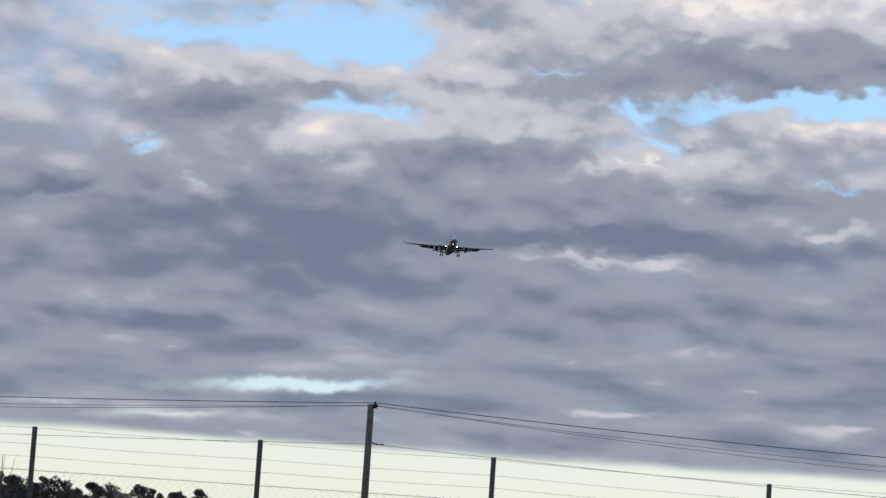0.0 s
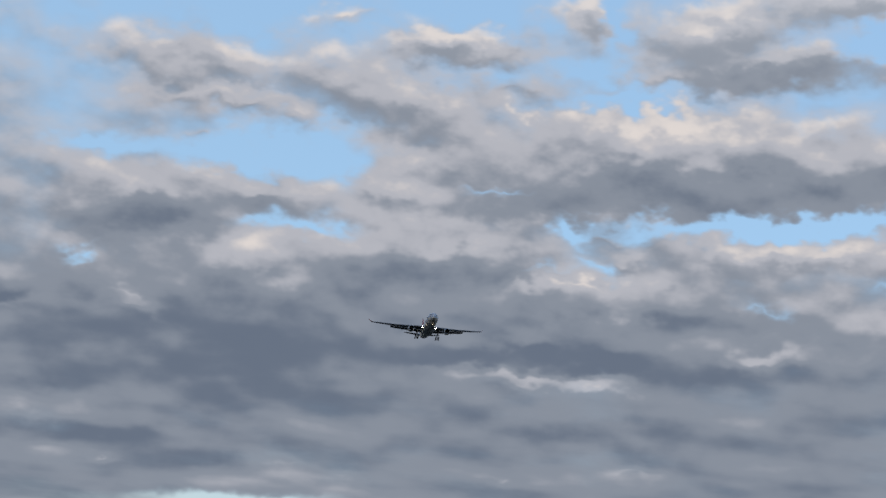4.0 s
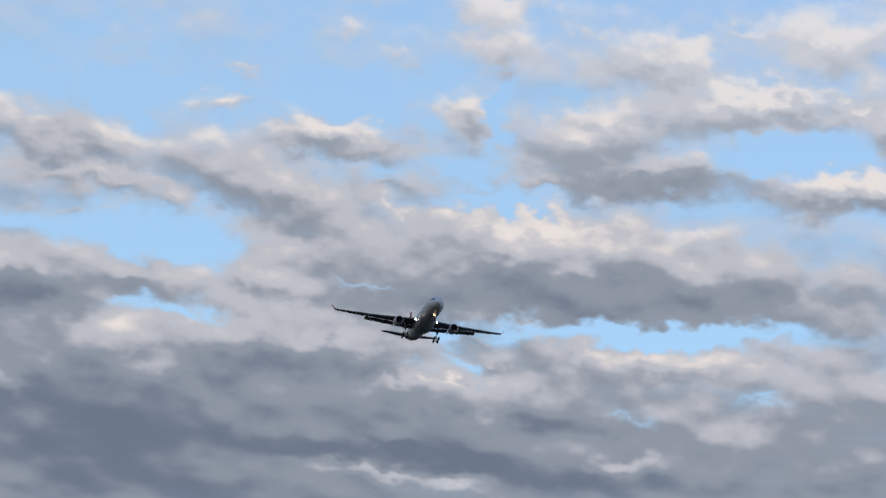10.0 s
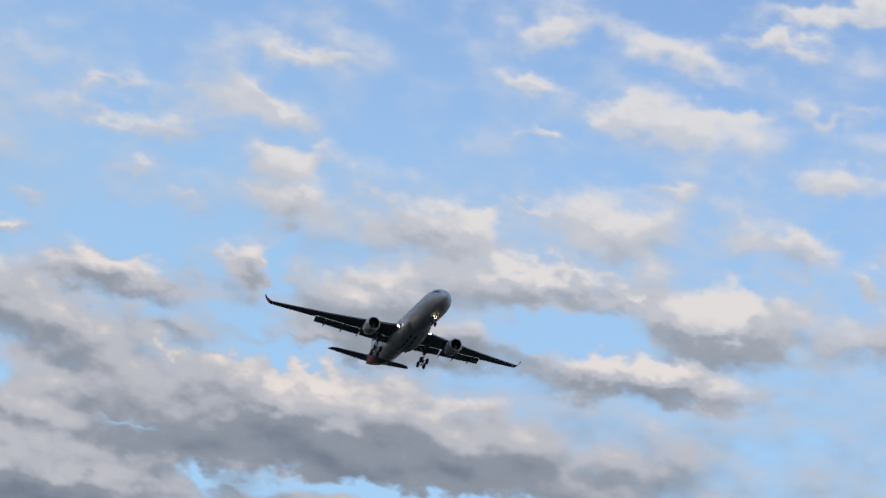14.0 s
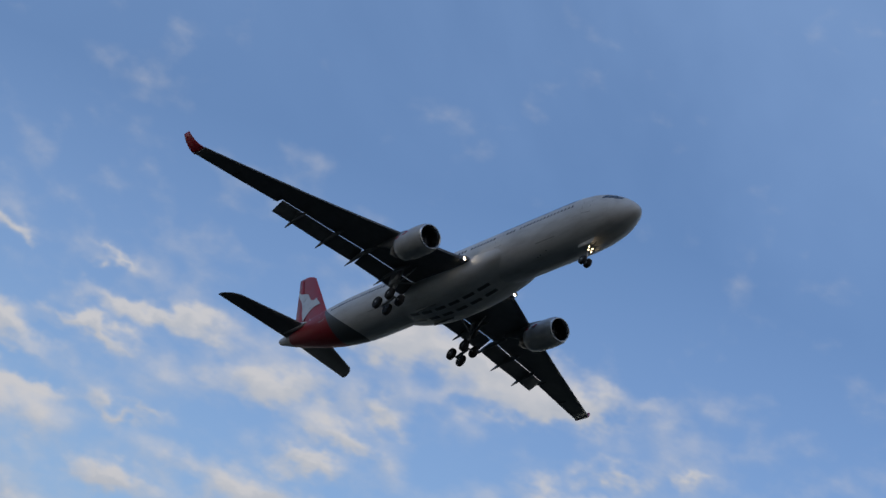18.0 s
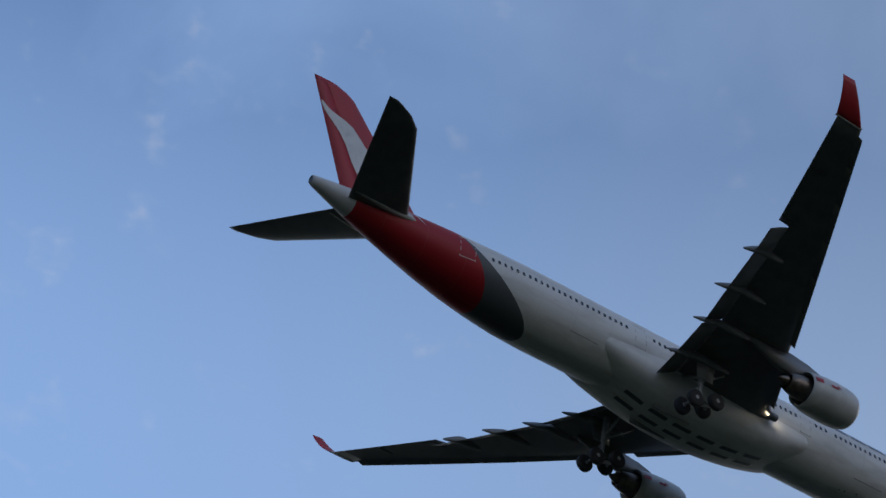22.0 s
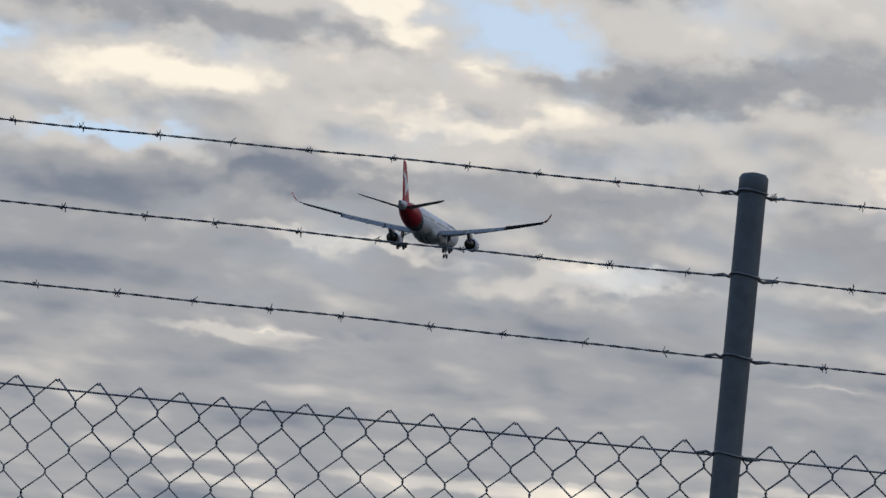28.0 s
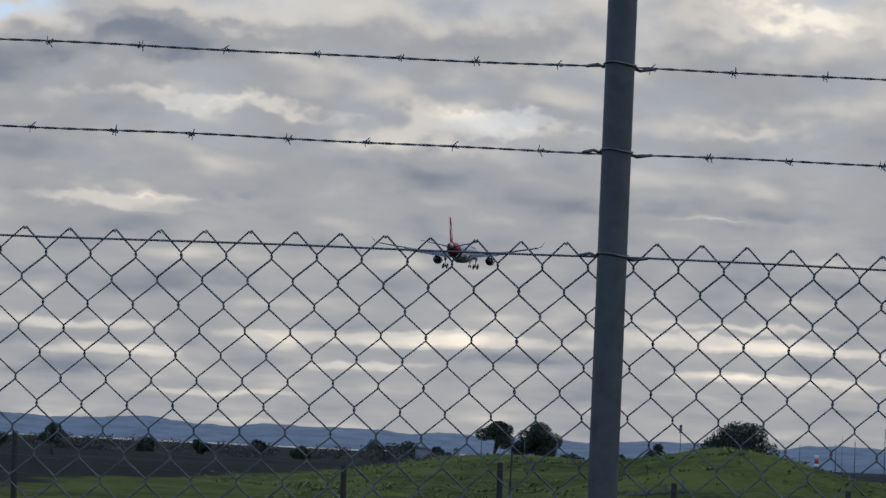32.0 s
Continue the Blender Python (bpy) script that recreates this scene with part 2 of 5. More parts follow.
cloud(163.4, 25.5, 1.1, 0.26, 18, -0.90, 0.00)
cloud(156.1, 24.6, 3.9, 0.51, 5, 0.20, -0.40)
cloud(164.1, 22.1, 1.4, 0.83, 2, 0.30, -0.60)
cloud(149.1, 19.1, 3.2, 0.40, -24, 0.20, 0.60)
cloud(149.0, 22.2, 0.4, 0.13, 10, 0.10, 0.50)
cloud(144.5, 15.2, 1.5, 0.66, 19, -1.20, 0.00)
cloud(152.0, 17.9, 1.2, 0.37, -11, -1.00, 0.00)
cloud(154.7, 17.1, 2.6, 0.43, -3, 0.20, 0.90)
cloud(161.7, 18.5, 2.1, 0.57, -9, 0.20, 0.90)
cloud(158.7, 16.9, 1.3, 0.37, -1, -1.30, 0.00)
cloud(159.0, 18.7, 1.0, 0.31, 21, -0.70, 0.00)
cloud(149.8, 19.4, 1.4, 0.57, 23, 0.10, 0.20)
cloud(158.8, 24.0, 2.8, 0.57, 2, 0.10, 0.20)
cloud(163.0, 21.8, 1.5, 0.69, 3, 0.30, -0.65)
cloud(161.6, 20.4, 2.3, 0.66, 2, 0.10, -0.35)
cloud(155.0, 19.8, 2.0, 0.69, 4, 0.10, 0.80)
cloud(158.5, 20.0, 1.4, 0.51, 3, 0.10, 0.50)
cloud(153.2, 17.5, 1.5, 0.40, 5, 0.20, 0.80)
cloud(161.6, 18.8, 2.0, 0.37, -7, 0.20, 0.80)
cloud(153.6, 18.2, 1.4, 0.24, 4, -0.85, 0.00)
cloud(151.3, 18.0, 0.8, 0.34, -14, -0.80, 0.00)
cloud(156.8, 18.0, 1.4, 0.24, -1, -0.85, 0.00)
cloud(154.5, 16.2, 3.8, 0.74, 2, 0.20, 0.35)
cloud(157.4, 14.2, 2.0, 0.46, 2, -1.30, 0.00)
cloud(152.5, 13.2, 1.2, 0.51, -3, -1.00, 0.00)
cloud(154.9, 13.1, 1.1, 0.34, -5, 0.70, 0.80)
cloud(156.3, 12.3, 1.5, 0.46, -4, -1.50, 0.00)
cloud(161.0, 13.5, 3.4, 0.51, -2, 0.40, -0.70)
cloud(168.4, 12.9, 4.4, 0.43, -6, 0.30, -0.50)
cloud(160.2, 11.9, 2.9, 0.51, -1, 0.20, -0.05)
cloud(166.6, 13.8, 1.5, 0.74, -30, 0.10, 1.10)
cloud(170.3, 13.7, 2.4, 0.66, -11, -1.40, 0.00)
cloud(169.1, 16.7, 2.0, 0.79, 11, 0.20, -0.15)
cloud(167.3, 15.2, 1.4, 0.43, -17, 0.10, 0.60)
cloud(172.4, 15.5, 1.5, 0.40, 7, 0.40, -0.70)
cloud(173.3, 12.6, 0.9, 0.54, -2, 0.30, -0.60)
cloud(153.3, 11.8, 1.7, 0.40, 1, 0.20, -0.35)
cloud(168.8, 18.5, 2.6, 0.74, -4, 0.10, 0.40)
cloud(159.6, 8.6, 4.1, 0.79, 3, 0.20, -0.55)
cloud(164.8, 9.7, 3.0, 0.49, 2, 0.20, -0.40)
cloud(174.2, 12.6, 1.5, 0.49, 9, 0.30, -0.70)
cloud(173.3, 15.4, 2.3, 0.63, 4, 0.20, -0.65)
cloud(155.0, 8.8, 1.4, 0.24, -5, -0.76, 0.00)
cloud(170.9, 7.6, 1.9, 0.40, 2, 0.10, 0.90)
cloud(160.3, 11.7, 3.0, 0.66, -2, 0.10, 0.50)
cloud(167.4, 11.2, 3.0, 0.51, -1, 0.10, 0.50)
cloud(157.4, 6.7, 3.7, 0.79, 0, 0.10, -0.35)
cloud(168.9, 12.7, 1.3, 0.51, -11, 0.00, 0.60)
cloud(176.5, 13.1, 3.8, 0.60, 3, 0.30, -0.80)
cloud(162.1, 11.9, 4.3, 0.57, 6, 0.10, 0.55)
cloud(168.6, 12.9, 2.6, 0.37, 3, -0.30, 0.30)
cloud(159.9, 10.1, 1.9, 0.31, 4, -1.30, 0.00)
cloud(163.4, 9.6, 2.8, 0.43, 7, 0.30, -0.60)
cloud(169.5, 11.5, 2.7, 0.43, 2, 0.10, 0.75)
cloud(172.3, 10.0, 3.2, 0.64, 4, 0.20, -0.55)
cloud(172.5, 8.0, 2.0, 0.24, 3, -0.16, 1.20)
cloud(164.9, 8.1, 1.4, 0.20, -3, 0.00, 0.50)
cloud(164.8, 5.8, 3.5, 0.13, 3, 0.00, 0.60)
cloud(160.5, 7.7, 2.2, 0.43, 3, 0.10, -0.25)
cloud(175.6, 6.0, 4.7, 0.37, 2, 0.10, -0.30)
cloud(163.3, 2.7, 2.1, 0.15, 0, 0.00, 1.00)
cloud(164.0, 2.1, 1.9, 0.15, -0, 0.00, 1.80)
cloud(171.1, 2.7, 4.2, 0.18, 1, 0.00, 2.20)
cloud(179.3, 2.9, 3.4, 0.18, -2, 0.00, 2.20)
cloud(170.1, 2.0, 1.5, 0.11, 4, 0.00, 1.60)
cloud(179.8, 2.1, 2.9, 0.11, -2, 0.00, 1.40)
cloud(166.6, 1.2, 1.6, 0.10, 1, 0.00, 1.20)
cloud(179.8, 3.3, 2.8, 0.10, 0, 0.00, 1.00)
cloud(163.0, 1.6, 1.7, 0.20, -0, 0.00, -0.60)
cloud(174.0, 2.3, 2.4, 0.15, -1, 0.00, -0.70)
cloud(166.7, 8.2, 3.1, 0.19, -2, 0.00, 0.80)
cloud(172.6, 8.2, 2.2, 0.29, -3, -0.10, 0.90)
cloud(180.1, 10.8, 2.2, 0.37, -4, 0.00, 0.90)
cloud(163.9, 5.6, 2.9, 0.14, 0, 0.00, 0.50)
cloud(178.9, 5.9, 1.7, 0.13, -1, 0.00, 0.55)
cloud(179.3, 8.0, 2.3, 0.29, 3, 0.00, 0.40)
cloud(179.1, 9.4, 2.8, 0.51, -3, 0.10, -0.40)
cloud(166.0, 9.7, 3.2, 0.37, 1, 0.10, -0.40)
cloud(171.3, 6.6, 3.6, 0.43, -1, 0.10, -0.25)
cloud(166.7, 3.8, 5.6, 0.43, 0, 0.10, -0.20)
cloud(179.4, 4.4, 3.3, 0.31, -3, 0.10, -0.20)


class Nodes:
    """A short hand for building node trees."""

    def __init__(self, tree):
        self.tree = tree
        tree.nodes.clear()

    def add(self, kind, **props):
        n = self.tree.nodes.new(kind)
        for k, v in props.items():
            if k == "operation":
                n.operation = v
            elif k == "blend_type":
                n.blend_type = v
            elif k == "data_type":
                n.data_type = v
        return n

    def link(self, a, b):
        self.tree.links.new(a, b)

    def put(self, socket, v):
        if hasattr(v, "is_linked"):
            self.link(v, socket)
        else:
            socket.default_value = v

    def math(self, op, a, b=0.0, c=0.0, clamp=False):
        n = self.add("ShaderNodeMath", operation=op)
        n.use_clamp = clamp
        self.put(n.inputs[0], a), self.put(n.inputs[1], b), self.put(n.inputs[2], c)
        return n.outputs[0]

    def vmath(self, op, a, b=(0, 0, 0)):
        n = self.add("ShaderNodeVectorMath", operation=op)
        self.put(n.inputs[0], a), self.put(n.inputs[1], b)
        return n.outputs[0]

    def noise(self, v, scale, detail=4.0, rough=0.5, out="Fac", warp=0.0):
        n = self.add("ShaderNodeTexNoise")
        if v is not None:
            self.link(v, n.inputs["Vector"])
        n.inputs["Scale"].default_value, n.inputs["Detail"].default_value = scale, detail
        n.inputs["Roughness"].default_value, n.inputs["Distortion"].default_value = rough, warp
        return n.outputs[out]

    def smooth(self, v, lo, hi, a=0.0, b=1.0):
        n = self.add("ShaderNodeMapRange")
        n.interpolation_type = "SMOOTHSTEP"
        self.put(n.inputs[0], v)
        for i, k in enumerate((lo, hi, a, b)):
            n.inputs[i + 1].default_value = k
        return n.outputs[0]

    def mix(self, f, a, b, blend="MIX"):
        n = self.add("ShaderNodeMix", data_type="RGBA")
        n.blend_type = blend
        self.put(n.inputs[0], f)
        for s, v in ((n.inputs[6], a), (n.inputs[7], b)):
            self.put(s, v if hasattr(v, "is_linked") else (*v, 1.0) if len(v) == 3 else v)
        return n.outputs[2]

    def join(self, x, y, z=0.0):
        n = self.add("ShaderNodeCombineXYZ")
        self.put(n.inputs[0], x), self.put(n.inputs[1], y), self.put(n.inputs[2], z)
        return n.outputs[0]

    def split(self, v):
        n = self.add("ShaderNodeSeparateXYZ")
        self.link(v, n.inputs[0])
        return n.outputs


NORTH_CLOUD = ((0.0, (0.160, 0.200, 0.275)), (1.0, (0.91, 0.835, 0.80)), (0.40, (0.305, 0.343, 0.413)), (0.72, (0.565, 0.575, 0.635)))
SOUTH_CLOUD = ((0.0, (0.19, 0.22, 0.28)), (1.0, (1.00, 0.91, 0.77)), (0.40, (0.358, 0.366, 0.388)), (0.72, (0.625, 0.598, 0.565)))


def lookup(n, stops, v):
    ramp = n.add("ShaderNodeValToRGB")
    ramp.color_ramp.interpolation = "EASE"
    for k, (at, c) in enumerate(stops):
        q = ramp.color_ramp.elements[k] if k < 2 else ramp.color_ramp.elements.new(at)
        q.position, q.color = at, (*c, 1)
    n.link(v, ramp.inputs[0])
    return ramp.outputs[0]


def reach(c):
    """How far a bank reaches in azimuth and in elevation, with room for its ragged edge."""
    t = radians(c[4])
    return 1.7 * math.hypot(c[2] * math.cos(t), c[3] * math.sin(t)) + 0.9, 1.7 * math.hypot(c[2] * math.sin(t), c[3] * math.cos(t)) + 0.7


def heap_group(blobs):
    """A node group: how much cloud these banks, and the gaps among them, heap up at a place in the sky, and the light
    and shade painted on them.
    """
    tree = bpy.data.node_groups.new("cloud_banks", "ShaderNodeTree")
    n = Nodes(tree)
    tree.interface.new_socket("place", in_out="INPUT", socket_type="NodeSocketVector")
    tree.interface.new_socket("start", in_out="INPUT", socket_type="NodeSocketFloat")
    tree.interface.new_socket("heap", in_out="OUTPUT", socket_type="NodeSocketFloat")
    tree.interface.new_socket("shine", in_out="OUTPUT", socket_type="NodeSocketFloat")
    gi, go = n.add("NodeGroupInput"), n.add("NodeGroupOutput")
    at, total, shine = gi.outputs[0], gi.outputs[1], 0.0
    across, up, _ = n.split(at)
    for k, (caz, cel, wide, high, tilt, amount, tone) in enumerate(blobs):
        if k % 10 == 9:  # each batch waits for the one before, which keeps the shader small
            at = n.vmath("ADD", gi.outputs[0], n.join(n.math("MULTIPLY", n.math("ADD", total, shine), 1e-7), 0.0))
        m = n.add("ShaderNodeMapping")
        m.vector_type = "TEXTURE"
        m.inputs["Location"].default_value = (caz, cel, 0)
        m.inputs["Rotation"].default_value = (0, 0, radians(tilt))
        m.inputs["Scale"].default_value = (wide * 1.7, high * 1.7, 1)
        n.link(at, m.inputs["Vector"])
        g = n.add("ShaderNodeTexGradient")
        g.gradient_type = "QUADRATIC_SPHERE"
        n.link(m.outputs[0], g.inputs[0])
        full = g.outputs["Fac"]
        if amount:
            total = n.math("MULTIPLY_ADD", full, amount * (2.0 if amount > 0 else 1.7), total)
        # a lit upper side and a grey base are painted onto each bank
        if amount > 0.25:
            k1 = 1.9 * amount / high
            s1, c1 = math.sin(radians(tilt)) * k1, math.cos(radians(tilt)) * k1
            side = n.math("MULTIPLY_ADD", across, -s1, n.math("MULTIPLY_ADD", up, c1, 1.6 * tone + s1 * caz - c1 * cel))
            shine = n.math("MULTIPLY_ADD", full, side, shine)
        elif tone:
            shine = n.math("MULTIPLY_ADD", full, 1.6 * tone, shine)
    n.link(n.math("MULTIPLY", n.math("TANH", total), 1.05), go.inputs[0])
    n.put(go.inputs[1], n.math("TANH", shine))
    return tree


def build_world():
    world = bpy.data.worlds.new("sky")
    world.use_nodes = True
    scene.world = world
    n = Nodes(world.node_tree)
    way = n.add("ShaderNodeTexCoord").outputs["Generated"]
    x, y, z = n.split(way)
    az = n.math("MULTIPLY_ADD", n.math("ARCTAN2", n.math("MULTIPLY", y, -1.0), x), 180 / math.pi, 90.0)
    el = n.math("MULTIPLY", n.math("ARCSINE", z), 180 / math.pi)
    south = n.smooth(az, 110.0, 150.0)
    north = n.math("SUBTRACT", 1.0, south)
    low = n.smooth(el, 12.0, 5.0)

    # the turbulence of the deck: it crowds together towards the horizon, as the deck lies flat overhead
    def turbulence(lift, detail, rough):
        up = n.math("ADD", el, lift)
        crowd = n.math("LOGARITHM", n.math("ADD", n.math("MAXIMUM", up, -1.5), 5.0), math.e)
        # the streets of cloud lean a little towards the horizon in the east
        lean = n.math("MULTIPLY_ADD", az, 0.012, n.math("MULTIPLY", crowd, 20.0))
        return n.noise(n.join(n.math("MULTIPLY", az, 0.62), lean, 3.0), 0.62, detail, rough)

    def puffs(lift, detail):
        spot = n.join(n.math("MULTIPLY", az, 0.95), n.math("MULTIPLY", n.math("ADD", el, lift), 1.5), 7.0)
        return n.noise(spot, 0.95, detail, 0.46)

    rough = n.math("SUBTRACT", turbulence(0.0, 4.0, 0.46), 0.5)
    swell = n.math("SUBTRACT", turbulence(0.0, 2.0, 0.45), 0.5)
    swell_above = n.math("SUBTRACT", turbulence(0.5, 2.0, 0.45), 0.5)
    puff, puff_above = puffs(0.0, 3.2), puffs(0.40, 3.2)
    billow = n.math("SUBTRACT", puff, 0.5)
    high = n.smooth(el, 6.0, 14.0)
    ragged = n.math("ADD", n.math("MULTIPLY", rough, n.math("MULTIPLY_ADD", high, 0.5, 0.8)), n.math("MULTIPLY", billow, n.math("MULTIPLY_ADD", south, -0.45, n.math("MULTIPLY_ADD", high, 1.0, 0.2))))

    # the place is bent by the turbulence, which frays the outlines of the banks
    bend = n.vmath("SUBTRACT", n.noise(n.join(az, n.math("MULTIPLY", el, 1.7), 9.0), 0.55, 3.0, 0.55, out="Color"), (0.5, 0.5, 0.5))
    fray = n.vmath("SUBTRACT", n.noise(n.join(az, n.math("MULTIPLY", el, 1.5), 4.0), 1.7, 2.5, 0.5, out="Color"), (0.5, 0.5, 0.5))
    loose = n.join(2.4, n.smooth(el, 0.0, 12.0, 0.2, 1.4))
    tight = n.join(1.0, n.smooth(el, 0.0, 12.0, 0.15, 0.8))
    where = n.vmath("ADD", n.join(az, el), n.vmath("ADD", n.vmath("MULTIPLY", bend, loose), n.vmath("MULTIPLY", fray, tight)))

    # how much of the sky the deck covers: closed in the low north and in the south, broken above, clear in the east
    cover_n = n.math("ADD", n.smooth(el, 8.0, 15.0, 0.66, -0.14), n.smooth(el, 15.0, 24.0, 0.0, -0.22))
    cover_n = n.math("ADD", cover_n, n.smooth(el, 25.0, 31.0, 0.0, -0.45))
    cover_n = n.math("ADD", cover_n, n.smooth(el, 1.95, 1.25, 0.0, -2.4))
    cover_s = n.math("ADD", n.smooth(el, 25.0, 29.5, 0.55, -0.50), n.smooth(el, 30.0, 34.0, 0.0, -0.35))
    start = n.math("ADD", n.math("MULTIPLY", north, cover_n), n.math("MULTIPLY", south, cover_s))

    # the clear sky behind the clouds, with a thin high veil that pales the blue, and haze over the horizon
    sky = n.add("ShaderNodeTexSky")
    sky.sky_type, sky.sun_disc = "NISHITA", False
    sky.sun_elevation, sky.sun_rotation = radians(SUN_EL), radians(SUN_AZ)
    sky.altitude, sky.air_density, sky.dust_density, sky.ozone_density = 20, 1.0, 0.7, 2.2
    veil = n.noise(n.vmath("MULTIPLY", way, (1.0, 1.6, 1.0)), 3.2, 5.0, 0.55, warp=0.4)
    veil = n.math("MULTIPLY", n.smooth(veil, 0.25, 0.8, 0.12, 0.42), n.smooth(el, 18.0, 38.0))
    veil = n.math("MAXIMUM", veil, n.math("MULTIPLY", south, n.smooth(el, 30.0, 20.0, 0.0, 0.88)))
    veil = n.math("MAXIMUM", veil, n.math("MULTIPLY", north, n.smooth(el, 36.0, 16.0, 0.0, 0.55)))
    veil = n.math("MAXIMUM", veil, n.math("MULTIPLY", n.smooth(az, 60.0, 112.0, 0.0, 0.46), n.smooth(el, 50.0, 32.0)))
    tint = n.mix(1.0, sky.outputs[0], (0.86, 1.0, 1.20), "MULTIPLY")
    pale = n.mix(veil, tint, n.mix(south, n.mix(n.smooth(el, 28.0, 14.0), (2.9, 4.4, 7.2), (3.2, 4.9, 6.6)), (3.45, 4.15, 5.0)))
    rise = n.math("MULTIPLY_ADD", south, -4.0, el)
    haze = n.mix(n.smooth(rise, 5.0, 0.5, 0.0, 0.75), pale, n.mix(south, (5.6, 5.4, 4.2), (5.9, 5.1, 4.1)))

    # light painted on every bank: brighter upper edges, puffs bright on top, a paler deck high up
    tone = n.math("ADD", n.math("ADD", n.smooth(el, 10.5, 7.0, 0.57, 0.30), n.math("MULTIPLY", south, n.smooth(el, 7.0, 10.5, 0.0, -0.13))), n.math("MULTIPLY", north, n.smooth(el, 13.0, 24.0, 0.0, 0.24)))
    tone = n.math("ADD", tone, n.math("MULTIPLY", south, n.smooth(el, 5.0, 16.0, 0.06, 0.20)))
    tone = n.math("ADD", tone, n.math("MULTIPLY", n.smooth(el, 12.0, 18.0), n.math("MULTIPLY", south, n.smooth(az, 147.0, 163.0, -0.14, 0.06))))
    # the unseen western deck is darkened low down, to dim the airliner's belly
    tone = n.math("ADD", tone, n.math("MULTIPLY", n.smooth(el, 30.0, 8.0), n.smooth(az, 192.0, 225.0, 0.0, -0.34)))
    edge = n.math("MULTIPLY", n.math("SUBTRACT", swell, swell_above), n.math("MULTIPLY_ADD", low, 0.35, 0.65))
    crisp = n.math("MULTIPLY", n.math("SUBTRACT", puff, puff_above), n.math("MULTIPLY", n.smooth(el, 2.0, 12.0, 0.12, 0.55), n.math("MULTIPLY_ADD", south, -0.62, 1.0)))
    relief = n.math("ADD", n.math("ADD", edge, crisp), n.math("MULTIPLY", rough, n.math("MULTIPLY_ADD", low, -0.30, -0.08)))

    cool = n.smooth(el, 13.0, 21.0)

    def quarter(blobs):
        """The sky where these banks reach: glowing cloud, its light and shade in the colour, over clear sky."""
        g = n.add("ShaderNodeGroup")
        g.node_tree = heap_group(blobs)
        n.link(where, g.inputs[0]), n.link(start, g.inputs[1])
        deep = n.math("ADD", g.outputs[0], ragged)
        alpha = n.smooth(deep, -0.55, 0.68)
        thick = n.smooth(deep, 0.0, 1.1)
        bright = n.math("MULTIPLY_ADD", g.outputs[1], n.math("MULTIPLY_ADD", south, -0.03, 0.46), n.math("ADD", tone, relief))
        bright = n.math("SMOOTH_MAX", n.math("MULTIPLY_ADD", thick, -0.05, n.math("ADD", bright, 0.04)), 0.06, 0.15)
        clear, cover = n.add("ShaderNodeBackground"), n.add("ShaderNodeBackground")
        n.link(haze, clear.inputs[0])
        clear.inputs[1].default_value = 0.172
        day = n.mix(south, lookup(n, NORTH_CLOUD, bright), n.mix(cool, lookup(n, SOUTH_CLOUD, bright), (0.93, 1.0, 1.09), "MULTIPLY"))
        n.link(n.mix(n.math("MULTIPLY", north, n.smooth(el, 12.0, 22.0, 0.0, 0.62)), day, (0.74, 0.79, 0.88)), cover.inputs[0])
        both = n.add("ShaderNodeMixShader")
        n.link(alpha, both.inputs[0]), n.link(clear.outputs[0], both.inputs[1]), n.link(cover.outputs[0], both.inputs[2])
        return both.outputs[0]

    def parted(blobs, depth):
        """The sky cut in two again and again, so that each part holds only the banks that reach into it."""
        if depth == 0 or len(blobs) < 16:
            return quarter(blobs)
        best = None
        for axis in (0, 1):
            for cut in sorted({round(c[axis], 1) for c in blobs}):
                lo = [c for c in blobs if c[axis] - reach(c)[axis] < cut]
                hi = [c for c in blobs if c[axis] + reach(c)[axis] > cut]
                if best is None or max(len(lo), len(hi)) < best[0]:
                    best = (max(len(lo), len(hi)), axis, cut, lo, hi)
        _, axis, cut, lo, hi = best
        side = n.math("GREATER_THAN", (az, el)[axis], cut)
        a, b = parted(lo, depth - 1), parted(hi, depth - 1)
        both = n.add("ShaderNodeMixShader")
        n.link(side, both.inputs[0]), n.link(a, both.inputs[1]), n.link(b, both.inputs[2])
        return both.outputs[0]

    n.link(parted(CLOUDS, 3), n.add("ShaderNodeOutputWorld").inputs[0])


build_world()

# ---- materials ----


def material(name, colour, rough=0.6, metal=0.0, grain=8.0, vary=0.15, bump=0.0, stain=0.0, second=None, big=0.8):
    """A surface with grain at two scales, in the thing's own space."""
    m = bpy.data.materials.new(name)
    m.use_nodes = True
    n = Nodes(m.node_tree)
    b, out = n.add("ShaderNodeBsdfPrincipled"), n.add("ShaderNodeOutputMaterial")
    co = n.add("ShaderNodeTexCoord").outputs["Object"]
    fine, wide = n.noise(co, grain, 5.0, 0.6), n.noise(co, grain * 0.09 * big, 3.0, 0.55)
    lo = tuple(c * (1 - vary) for c in colour)
    hi = tuple(min(1, c * (1 + vary)) for c in (second or colour))
    col = n.mix(n.smooth(fine, 0.3, 0.7), lo, hi)
    col = n.mix(n.math("MULTIPLY", n.smooth(wide, 0.45, 0.7), stain), col, tuple(c * 0.45 for c in colour))
    n.link(col, b.inputs["Base Color"])
    n.put(b.inputs["Roughness"], n.math("MULTIPLY_ADD", fine, 0.2, rough - 0.1, clamp=True))
    b.inputs["Metallic"].default_value = metal
    if bump:
        k = n.add("ShaderNodeBump")
        k.inputs["Strength"].default_value, k.inputs["Distance"].default_value = 0.6, bump
        n.link(fine, k.inputs["Height"]), n.link(k.outputs[0], b.inputs["Normal"])
    n.link(b.outputs[0], out.inputs[0])
    return m


